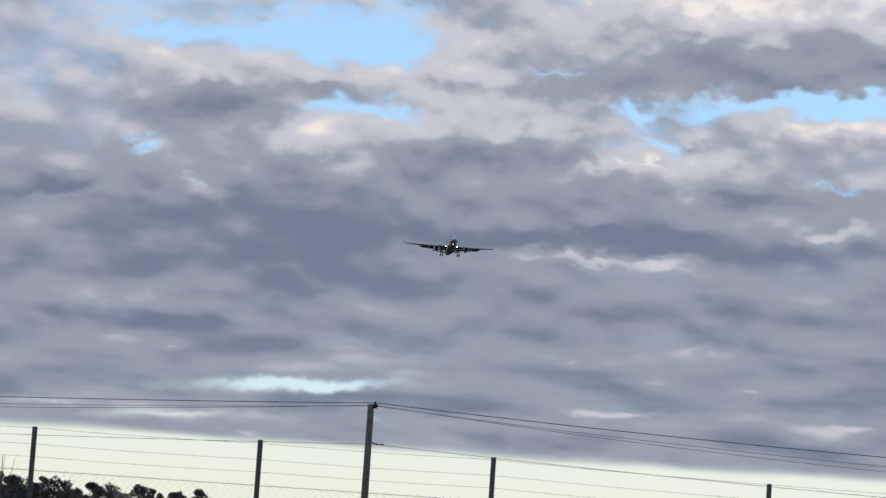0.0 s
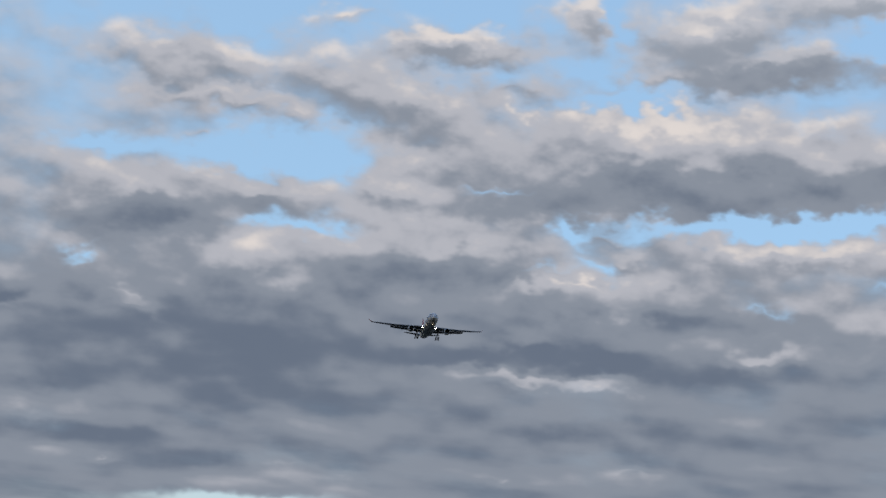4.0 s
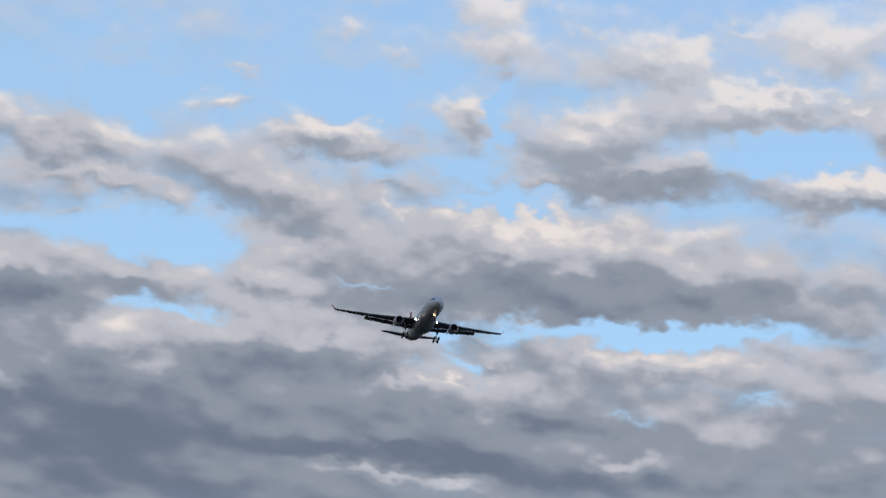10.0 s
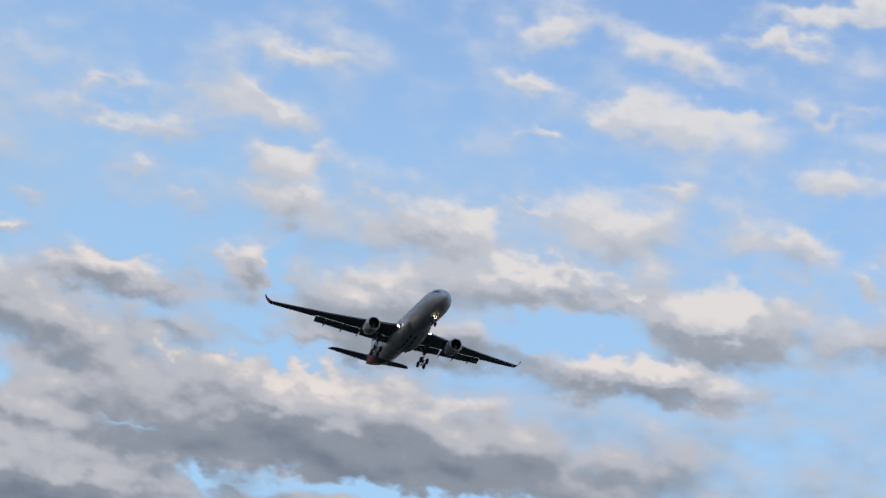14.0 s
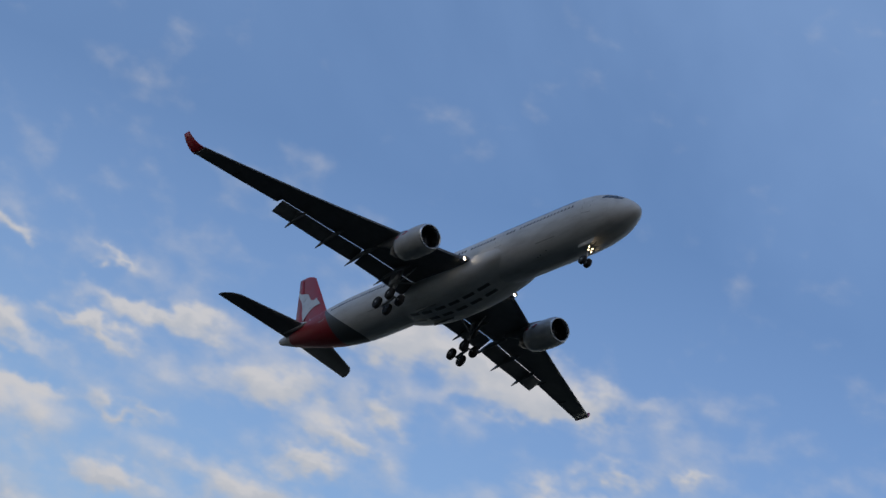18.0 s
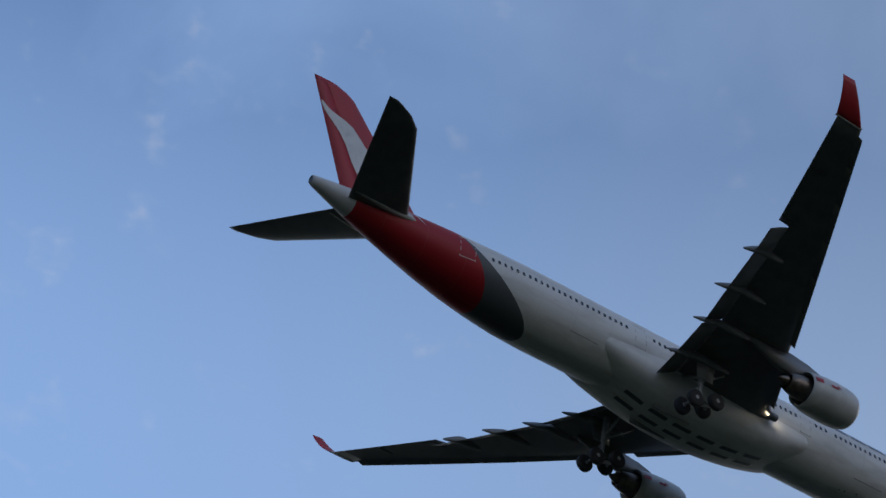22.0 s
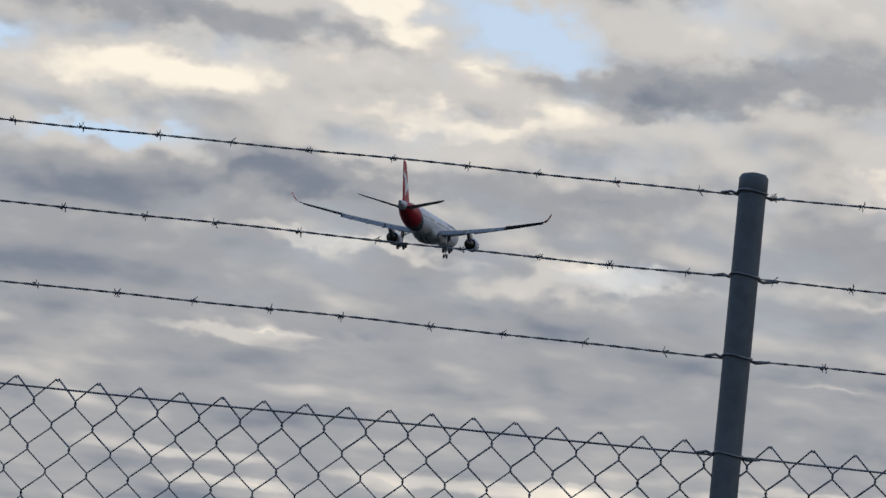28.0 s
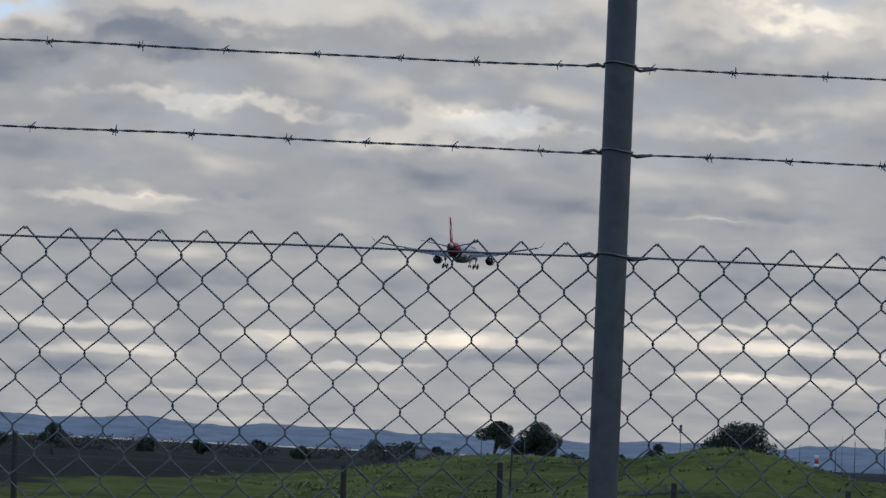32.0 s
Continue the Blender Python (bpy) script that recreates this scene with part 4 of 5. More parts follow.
def spiky_plant():
    """A cabbage-tree like plant: a rosette of long narrow blades on a short stem."""
    x, y = polar(162.7, 180)
    t = thing("shrub", "dark spiky shrub at the edge of the ploughed field", "shrub", m=pose(x, y, 0))
    bm = bmesh.new()
    tube(bm, [(0, 0, 0), (0.05, 0, 1.0)], [0.16, 0.12], 6)
    part("trunk", bm, BARK, t)
    rng = random.Random(4)
    for k in range(34):
        a, e, s = rng.uniform(0, 6.283), rng.uniform(0.0, 1.4), rng.uniform(0.9, 1.5)
        d = Vector((math.cos(a) * math.cos(e), math.sin(a) * math.cos(e), math.sin(e)))
        w = Vector((-math.sin(a), math.cos(a), 0)) * 0.09
        o = Vector((0.05, 0, 0.9))
        bm = bmesh.new()
        slab(bm, [o - w * 0.6, o + d * s * 0.5 - w, o + d * s - Vector((0, 0, 0.15)), o + d * s * 0.5 + w], (0.0, 0.0, 0.015))
        part("blade", bm, LEAF_DARK, t)


spiky_plant()
# the hedge of scrub in the north
HEDGE = random.Random(21)
for i in range(40):
    a = -9.6 + i * 0.222 + HEDGE.uniform(-0.08, 0.08)
    tree("dark scrubby hedge bush with ragged top", a, 160 + HEDGE.uniform(-8, 8), 3.1 - 0.13 * (a + 5.9) + HEDGE.uniform(-0.5, 0.35), HEDGE.uniform(1.3, 2.6), 60 + i, 0.35, 1700, LEAF_HEDGE, 0.15, "hedge", "hedge_bush", "northern hedge", 0.024)


def bare_shrub():
    x, y = polar(-6.15, 70)
    t = thing("bare_shrub", "leafless grey-brown shrub with thin twigs", "shrub", m=pose(x, y, 0))
    rng = random.Random(8)
    for k in range(26):
        a, s = rng.uniform(0, 6.283), rng.uniform(1.7, 2.75)
        dx, dy = math.cos(a) * 0.55 * rng.random(), math.sin(a) * 0.55 * rng.random()
        bm = bmesh.new()
        tube(bm, [(0, 0, 0), (dx * 0.5, dy * 0.5, s * 0.5), (dx + rng.uniform(-0.1, 0.1), dy, s)], [0.025, 0.013, 0.005], 5)
        part("twig", bm, BARK, t)


bare_shrub()


# ---- fences ----
FENCE_AT, FENCE_TURN = (0.268, -3.490), -172.365


def twisted_wire(bm, length, x0, y, z, r=0.0009, pitch=0.055, sag=0.0, seed=0):
    """Two strands twisted round each other along x."""
    rng = random.Random(seed)
    ph = rng.random() * 6
    steps = int(length / pitch * 5)
    for s in (0, math.pi):
        pts = []
        for i in range(steps + 1):
            x = x0 + length * i / steps
            a = 2 * math.pi * (x / pitch) + s
            w = 0.0008 * math.sin(x * 7 + ph) + 0.0006 * math.sin(x * 17 + ph * 2)
            pts.append((x, y + r * math.cos(a), z + w + r * math.sin(a) - sag * (1 - (2 * (i / steps) - 1) ** 2)))
        tube(bm, pts, r * 1.05, 4)
    return bm


def barb_mesh():
    """A barb: two short wires wound round the strands, with four cut points."""
    bm = bmesh.new()
    for s, lean in ((1, 0.35), (-1, -0.3)):
        pts = [(0.003 * s, 0.006, 0.0078 * s), (0.003 * s, 0.003, 0.003 * s)]
        for i in range(7):
            a = i / 6 * 2 * math.pi * 1.2 + (0 if s > 0 else 2)
            pts.append((0.0035 * s + 0.0011 * (i - 3), 0.0030 * math.cos(a), 0.0030 * math.sin(a)))
        pts += [(0.004 * s, -0.002, -0.0032), (0.003 + 0.005 * s * lean, -0.006, -0.0085 * s)]
        tube(bm, pts, 0.0009, 4)
    tube(bm, [(-0.003, 0.002, 0.0075), (-0.001, 0, 0.002), (0.003, 0, -0.003), (0.005, -0.002, -0.0075)], 0.0009, 4)
    me = bpy.data.meshes.new("barb")
    bm.to_mesh(me)
    bm.free()
    me.materials.append(WIRE)
    return me


BARB = barb_mesh()


def near_fence():
    """The chain-link fence: tube posts, three barbed wires above, woven wire hung from a straining wire."""
    m = pose(*FENCE_AT, 0, 0, 0, FENCE_TURN)
    t = thing("chain_link_fence", "galvanised chain-link fence with three barbed wires on tube posts", "fence", m=m)
    rng = random.Random(3)
    lo, hi, top = -4.9, 5.0, 2.268
    for x in (-4.8, -2.4, 0.0, 2.4, 4.8):
        bm = bmesh.new()
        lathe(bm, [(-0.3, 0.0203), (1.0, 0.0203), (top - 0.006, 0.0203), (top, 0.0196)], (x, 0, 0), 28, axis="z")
        post = part("post", bm, DIM_GALV, t)
        bm = bmesh.new()
        lathe(bm, [(top - 0.022, 0.0209), (top - 0.021, 0.0216), (top + 0.003, 0.0216), (top + 0.008, 0.018), (top + 0.011, 0.006)], (x, 0, 0), 28, axis="z")
        part("cap", bm, DIM_GALV, post)
        for z in (2.249, 2.124, 2.004, 1.861):
            bm = bmesh.new()
            ring = [(x + 0.0222 * math.cos(a), 0.0222 * math.sin(a), z + 0.002 * math.sin(2 * a)) for a in [k * math.pi / 8 for k in range(17)]]
            tube(bm, ring, 0.0015, 5)
            tube(bm, [(x - 0.045, 0.021, z), (x - 0.03, 0.024, z + 0.004), (x - 0.02, 0.0225, z)], 0.0022, 5)
            tube(bm, [(x + 0.02, 0.0225, z), (x + 0.03, 0.024, z - 0.003), (x + 0.05, 0.021, z)], 0.0022, 5)
            part("tie_wire", bm, WIRE, post)
    for k, z in enumerate((2.249, 2.124, 2.004)):
        bm = bmesh.new()
        twisted_wire(bm, hi - lo, lo, 0.0225, z, seed=k)
        strand = part("barbed_wire", bm, WIRE, t, "twisted two-strand barbed wire")
        x = lo + 0.05 + 0.04 * k
        while x < hi:
            w = 0.0022 * math.sin(x * 7) * 0
            child("barb", BARB, strand, m=pose(x, 0.0225, z + w, rng.uniform(-180, 180), rng.uniform(-8, 8), rng.uniform(-15, 15)) @ Matrix.Scale(0.8, 4))
            x += 0.121 * rng.uniform(0.86, 1.12)
    bm = bmesh.new()
    tube(bm, [(lo + (hi - lo) * i / 60, 0.0225, 1.861 + 0.010 * min(0, max(-2.4, lo + (hi - lo) * i / 60)) + 0.0008 * math.sin(i * 1.7)) for i in range(61)], 0.0015, 6)
    part("straining_wire", bm, WIRE, t)
    # woven wires: each one zigzags and hooks into its two neighbours
    half, high = 0.0311, 0.0690
    for k in range(-128, 138):
        x, pts = (k + 0.5) * half, []
        peak = 1.877 + 0.010 * min(0, max(-2.4, x)) + 0.004 * math.sin(x * 1.9 + 1.0) + 0.002 * math.sin(x * 11)
        s0 = 1 if k % 2 else -1
        jit = rng.uniform(-0.0006, 0.0006)
        for i in range(49):
            s = s0 if i % 2 == 0 else -s0
            zz = peak - i * high / 2
            px = x + jit + s * half / 2
            if i == 0:
                pts += [(px + s * 0.0015, 0.0235, zz - 0.003), (px - s * 0.001, 0.0255, zz + 0.0005)]
            else:
                pts += [(px - s * 0.0008, 0.0245 + 0.0018 * s, zz + 0.0046), (px + s * 0.0008, 0.0245, zz), (px - s * 0.0008, 0.0245 - 0.0018 * s, zz - 0.0046)]
        bm = bmesh.new()
        tube(bm, pts, 0.0014, 4, False)
        part("mesh_wire", bm, WIRE, t)
    return t


near_fence()


def far_fence():
    """The same kind of fence across the road to the north."""
    t = thing("chain_link_fence", "distant galvanised fence with barbed wires against the sky", "fence", m=pose(0, 20.0, 0))
    xs, rng = [-9.9, -7.85, -5.85, -3.85, -1.915, -0.024, 1.961, 4.346, 6.4, 8.5, 10.6], random.Random(6)
    tops = {4.346: 2.125, 1.961: 2.19, -0.024: 2.2}
    for x in xs:
        h = tops.get(x, 2.18 if x < 5 else 2.1)
        bm = bmesh.new()
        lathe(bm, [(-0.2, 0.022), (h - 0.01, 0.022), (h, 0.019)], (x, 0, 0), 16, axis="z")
        part("post", bm, DIM_GALV, t)
    for z in (2.17, 2.036, 1.93):
        bm = bmesh.new()
        pts = []
        for a, b in zip(xs, xs[1:]):
            for i in range(6):
                q = i / 6
                pts.append((a + (b - a) * q, 0.026, z - (0.05 if a > 4 else 0.05 * (a + (b - a) * q - 1.96) / 2.4 if a > 1.9 else 0.0) - 0.008 * 4 * q * (1 - q)))
        tube(bm, pts, 0.0014, 5)
        strand = part("barbed_wire", bm, WIRE, t)
    bm = bmesh.new()
    tube(bm, [(xs[0], 0.026, 1.815), (4.3, 0.026, 1.815), (xs[-1], 0.026, 1.76)], 0.0022, 5)
    part("straining_wire", bm, WIRE, t)
    x = xs[0]
    while x < xs[-1]:
        pts = [(x + (0.034 if i % 2 else -0.034), 0.03, 1.83 - i * 0.037 - (0.05 if x > 4.3 else 0)) for i in range(26)]
        bm = bmesh.new()
        tube(bm, pts, 0.0012, 3, False)
        part("mesh_wire", bm, WIRE, t)
        x += 0.0675


far_fence()


def field_fence():
    """Old timber posts with plain wire along the paddock."""
    t = thing("post_and_wire_fence", "old dark timber posts with plain wire in the paddock", "fence")
    tops = []
    for a, el, lean in ((158.0, 0.0, 1), (161.94, 0.0, 2), (169.72, -0.45, 0), (173.5, -0.2, 1), (177.6, -0.5, -2), (181.8, -0.5, 1), (186, -0.5, 0)):
        x, y = polar(a, 42)
        h = 1.6 + 42 * math.tan(radians(el))
        bm = bmesh.new()
        lathe(bm, [(-0.3, 0.058), (0.6, 0.056), (h - 0.015, 0.052), (h, 0.046)], (0, 0, 0), 10, axis="z")
        for v in bm.verts:
            v.co.x += 0.008 * math.sin(v.co.z * 6 + a) + math.tan(radians(lean)) * v.co.z + x
            v.co.y += y
        part("post", bm, OLD_WOOD, t)
        tops.append((x + math.tan(radians(lean)) * h, y, h))
    x, y = polar(173.75, 41.6)
    bm = bmesh.new()
    tube(bm, [(x, y, 0), (x + 0.02, y, 1.0), (x + 0.01, y, 1.62)], 0.016, 6)
    part("stake", bm, OLD_WOOD, t)
    for drop in (0.12, 0.4, 0.7, 1.0):
        bm = bmesh.new()
        tube(bm, [(p[0], p[1] + 0.06, p[2] - drop) for p in tops], 0.002, 4)
        part("wire", bm, WIRE, t)


field_fence()


def rail_fence():
    """A short grey timber rail fence at the foot of the rise."""
    x, y = polar(176.9, 75)
    t = thing("rail_fence", "weathered grey timber rail fence below the grass rise", "fence", m=pose(x, y, 0.2, 0, 0, -176.9 + 180))
    wood = material("grey_timber", (0.12, 0.115, 0.105), 0.9, grain=9, vary=0.25, bump=0.004)
    for i, x in enumerate((-1.3, -0.75, -0.1, 0.45, 1.3)):
        bm = bmesh.new()
        box(bm, (x - 0.05, -0.04, -0.4), (x + 0.05, 0.04, 0.86 - 0.13 * i), 0.008)
        part("post", bm, wood, t)
    bm = bmesh.new()
    slab(bm, [(-1.5, 0.045, 0.52), (1.5, 0.045, 0.10), (1.5, 0.045, 0.2), (-1.5, 0.045, 0.62)], (0, 0.03, 0))
    part("rail", bm, wood, t)


rail_fence()


def power_line():
    """Timber poles carrying three sagging lines, a lower one on a bracket."""
    spots = [(-32.0, 130.0, 5.7), (2.54, 85.0, 5.68), (44.0, 92.0, 5.0)]
    pts = []
    for a, d, h in spots:
        x, y = polar(a, d)
        t = thing("power_pole", "weathered timber power pole with a small crossarm", "power pole", "power line", m=pose(x, y, 0))
        bm = bmesh.new()
        lathe(bm, [(-0.3, 0.145), (h * 0.5, 0.128), (h, 0.115), (h + 0.02, 0.09)], (0, 0, 0), 14, axis="z")
        part("pole", bm, POLE_WOOD, t)
        bm = bmesh.new()
        box(bm, (0.06, -0.1, h - 0.12), (0.24, 0.1, h + 0.04), 0.02)
        arm = part("crossarm", bm, OLD_WOOD, t)
        for k in (-0.05, 0.07):
            bm = bmesh.new()
            lathe(bm, [(h + 0.03, 0.02), (h + 0.06, 0.045), (h + 0.08, 0.03), (h + 0.11, 0.045), (h + 0.13, 0.02)], (0.15, k, 0), 10, axis="z")
            part("insulator", bm, DARK_METAL, arm)
        bm = bmesh.new()
        tube(bm, [(0.1, 0, h - 1.35), (0.42, 0, h - 1.42), (0.55, 0, h - 1.38)], 0.022, 6)
        part("bracket", bm, DARK_METAL, t)
        pts.append((x, y, h))
    for (x0, y0, h0), (x1, y1, h1) in zip(pts, pts[1:]):
        for k, (drop, sag, r) in enumerate(((-0.08, 0.85, 0.015), (0.0, 1.35, 0.008), (0.02, 1.1, 0.008), (1.4, 0.7, 0.009))):
            bm = bmesh.new()
            tube(bm, [(x0 + (x1 - x0) * q + 0.15, y0 + (y1 - y0) * q + 0.1 * k, h0 - drop + (h1 - h0) * q - sag * 4 * q * (1 - q)) for q in [i / 24 for i in range(25)]], r, 5)
            tagged(part("power_line", bm, MAST), "dark sagging overhead line between timber poles", "cable", "overhead lines")


power_line()


def airfield_bits():
    """Masts, marker posts and a striped marker beyond the rise."""
    for a, d, e, r in ((177.8, 500, 0.96, 0.09), (-177.35, 260, 1.05, 0.05), (-178.05, 260, 0.72, 0.06), (-178.5, 260, 0.62, 0.06), (-179.35, 260, 0.58, 0.05), (-178.35, 330, 0.85, 0.03), (-176.8, 260, 0.7, 0.06), (173.0, 320, 0.42, 0.07), (174.05, 300, 0.35, 0.05)):
        x, y = polar(a, d)
        h = 1.6 + d * math.tan(radians(e))
        t = thing("mast", "slender dark mast beyond the grass rise", "mast", "airfield masts", m=pose(x, y, 0))
        bm = bmesh.new()
        lathe(bm, [(-0.2, r), (h * 0.6, r * 0.9), (h, r * 0.7)], (0, 0, 0), 8, axis="z")
        part("pole", bm, MAST, t)
        if d == 500:
            bm = bmesh.new()
            box(bm, (-0.3, -0.15, h * 0.80), (0.3, 0.15, h * 0.97), 0.04)
            part("antenna", bm, MAST, t)
    x, y = polar(-178.95, 150)
    t = thing("striped_marker", "red and white striped airfield marker post", "marker", m=pose(x, y, 0))
    for k in range(6):
        bm = bmesh.new()
        lathe(bm, [(0.9 + 0.27 * k, 0.16 - 0.008 * k), (1.165 + 0.27 * k, 0.155 - 0.008 * k)], (0, 0, 0), 14, axis="z")
        part("band", bm, BAND_WHITE if k % 2 else BAND_RED, t)
    bm = bmesh.new()
    lathe(bm, [(-0.2, 0.05), (0.9, 0.05)], (0, 0, 0), 8, axis="z")
    part("stem", bm, MAST, t)
    for a, d, w in ((171.6, 340, 2.2), (172.4, 300, 0.8)):
        x, y = polar(a, d)
        t = thing("shed", "small pale farm shed among the bushes", "shed", m=pose(x, y, 0, 0, 0, 10))
        bm = bmesh.new()
        box(bm, (-w / 2, -w / 2, -0.1), (w / 2, w / 2, 1.9), 0.03)
        part("wall", bm, SHED, t)
        bm = bmesh.new()
        slab(bm, [(-w * 0.56, -w * 0.56, 1.9), (w * 0.56, -w * 0.56, 1.9), (0, -w * 0.56, 2.35)], (0, w * 1.12, 0))
        part("roof", bm, MAST, t)


airfield_bits()

# ---- the airliner: x forward, y to its left, z up; metres ----
SEG = 48
HULL = [(30.2, -0.55, 0.04), (30.05, -0.54, 0.36), (29.75, -0.51, 0.68), (29.2, -0.46, 1.08), (28.4, -0.36, 1.52), (27.4, -0.24, 1.95), (26.2, -0.12, 2.32), (24.8, -0.04, 2.6), (23.2, 0.0, 2.76), (21.4, 0, 2.82),
        (16, 0, 2.82), (10, 0, 2.82), (4, 0, 2.82), (-2, 0, 2.82), (-8, 0, 2.82), (-13, 0.0, 2.82), (-15.5, 0.05, 2.77), (-18, 0.16, 2.62), (-20.5, 0.32, 2.40), (-23, 0.54, 2.10), (-25.5, 0.80, 1.74),
        (-28, 1.08, 1.34), (-30, 1.30, 0.98), (-31.6, 1.49, 0.66), (-32.7, 1.62, 0.42), (-33.0, 1.66, 0.34)]


def hull_at(x):
    """The fuselage's centre height and radius at a station."""
    for (a, za, ra), (b, zb, rb) in zip(HULL, HULL[1:]):
        if b <= x <= a:
            q = (a - x) / (a - b)
            return za + (zb - za) * q, ra + (rb - ra) * q
    return HULL[-1][1:] if x < 0 else HULL[0][1:]


def on_hull(x, z, side, out=0.0):
    """A point of the skin at a station and height, on the left (1) or right (-1)."""
    c, r = hull_at(x)
    y = math.sqrt(max(0.0, r * r - (z - c) ** 2))
    d = Vector((0, side * y, z - c)).normalized()
    return Vector((x, side * y, z)) + d * out


def foil(chord, thick, n=9, camber=0.02):
    """A wing section from its nose to its tail and back: (back from the nose, up)."""
    up, low = [], []
    for i in range(n + 1):
        q = (1 - math.cos(math.pi * i / n)) / 2
        t = 5 * thick * (0.2969 * math.sqrt(q) - 0.126 * q - 0.3516 * q * q + 0.2843 * q ** 3 - 0.1015 * q ** 4)
        c = camber * 4 * q * (1 - q)
        up.append((q * chord, (c + t) * chord)), low.append((q * chord, (c - t * 0.9) * chord))
    return up + low[-2:0:-1]


def skin_patch(bm, x0, x1, z0, z1, side, out, steps=2):
    """A thin sheet lying on the fuselage side."""
    grid = [[bm.verts.new(on_hull(x0 + (x1 - x0) * i / steps, z0 + (z1 - z0) * j / 3, side, out)) for j in range(4)] for i in range(steps + 1)]
    for i in range(steps):
        for j in range(3):
            q = (grid[i][j], grid[i + 1][j], grid[i + 1][j + 1], grid[i][j + 1])
            bm.faces.new(q if side * (x1 - x0) < 0 else q[::-1])
    return bm


def lead(y):
    return 3.2 - 0.625 * (y - 9.3)


def wing_z(y):
    return -1.55 + 0.108 * (y - 2.8) + 0.0012 * (y - 2.8) ** 2


FLAP_EDGE = [(2.7, -3.9), (5.8, -4.45), (9.5, -5.2), (13.0, -6.25), (16.8, -7.3), (19.2, -8.05)]


def flap_edge(y):
    for (a, xa), (b, xb) in zip(FLAP_EDGE, FLAP_EDGE[1:]):
        if a <= y <= b:
            return xa + (xb - xa) * (y - a) / (b - a)
    return FLAP_EDGE[0][1] if y < 3 else FLAP_EDGE[-1][1]


def trail(y):
    """The fixed wing's trailing edge: ahead of the flaps inboard, the ailerons' edge outboard."""
    if y <= 19.2:
        return flap_edge(y) + 1.90 - 0.012 * y
    return -7.35 - (y - 19.25) * 0.395


def build_wing(plane, s):
    label = "grey wing with flaps lowered and red tip"
    bm, rings = bmesh.new(), []
    for y in (1.5, 2.8, 4.2, 6.0, 7.8, 9.4, 11.5, 13.8, 16.2, 18.4, 19.2, 19.25, 21, 23.2, 25.4, 27.2, 28.5):
        le, te = lead(y), trail(y)
        if y < 4.5:
            le += 1.6 * ((4.5 - y) / 3.0) ** 2
        c, th = le - te, max(0.095, 0.135 - 0.0022 * y)
        z = wing_z(y) + 0.02 * c
        rings.append([(le - a, s * y, z + b + 0.012 * (le - a - te)) for a, b in foil(c, th)])
    loft(bm, rings if s > 0 else [r[::-1] for r in rings])
    bmesh.ops.recalc_face_normals(bm, faces=bm.faces)
    w = part("wing", bm, WING_GREY, plane, label)
    # winglet
    bm, rings = bmesh.new(), []
    for q in [i / 8 for i in range(9)]:
        y = 28.5 + 1.62 * math.sin(q * 1.15) / math.sin(1.15) * (0.9 + 0.1 * q)
        z = wing_z(28.5) + 0.05 + 1.95 * q ** 1.45
        le = lead(28.5) - 2.15 * q
        c = 2.35 - 1.28 * q
        tilt = min(1.15, 0.25 + q * 1.5)
        rings.append([(le - a, s * (y - b * math.sin(tilt)), z + b * math.cos(tilt)) for a, b in foil(c, 0.09)])
    loft(bm, rings)
    bmesh.ops.recalc_face_normals(bm, faces=bm.faces)
    part("winglet", bm, RED, w, "red upturned winglet")
    bm = bmesh.new()
    ring = [(lead(28.5) - a + 0.02, s * 28.46, wing_z(28.5) + 0.05 + b * 1.15) for a, b in foil(2.42, 0.10)]
    loft(bm, [ring, [(x, y + s * 0.12, z + 0.03) for x, y, z in ring]])
    bmesh.ops.recalc_face_normals(bm, faces=bm.faces)
    part("tip_band", bm, WHITE, w)
    # flaps: two panels inboard and outboard of the kink
    for y0, y1 in ((3.0, 9.15), (9.6, 19.1)):
        bm, rings = bmesh.new(), []
        for k in range(7):
            y = y0 + (y1 - y0) * k / 6
            nose, tail = trail(y) + 0.02, flap_edge(y)
            c = (nose - tail) * 1.10
            z = wing_z(y) - 0.06 + 0.02 * (lead(y) - trail(y))
            pts = []
            for a, b in foil(c, 0.13, 6):
                d = radians(27)
                pts.append((nose - a * math.cos(d) + b * math.sin(d), s * y, z - a * math.sin(d) + b * math.cos(d)))
            rings.append(pts)
        loft(bm, rings)
        bmesh.ops.recalc_face_normals(bm, faces=bm.faces)
        part("flap", bm, FLAP_GREY, w)
    # slats along the leading edge
    for y0, y1 in ((4.4, 8.2), (10.4, 13.43), (13.45, 16.53), (16.55, 19.63), (19.65, 22.73), (22.75, 25.63), (25.65, 28.0)):
        bm, rings = bmesh.new(), []
        for k in range(4):
            y = y0 + (y1 - y0) * k / 3
            c = 0.15 * (lead(y) - trail(y)) + 0.34
            z = wing_z(y) + 0.02 * (lead(y) - trail(y)) - 0.22
            d = radians(17)
            rings.append([(lead(y) + 0.28 - a * math.cos(d) - b * math.sin(d), s * y, z + a * math.sin(d) + b * math.cos(d)) for a, b in foil(c, 0.17, 5, 0.10)])
        loft(bm, rings)
        bmesh.ops.recalc_face_normals(bm, faces=bm.faces)
        part("slat", bm, FLAP_GREY, w)
    # flap track fairings
    for y, front, tail in ((5.8, 0.6, -5.45), (9.5, -0.8, -6.25), (13.0, -2.6, -7.45), (16.8, -4.6, -8.35)):
        bm, rings = bmesh.new(), []
        z0 = wing_z(y) - 0.30
        for k in range(11):
            q = k / 10
            r = 0.34 * math.sin(math.pi * min(1, q * 0.93 + 0.05)) ** 0.7 * (1 - 0.25 * q) + 0.015
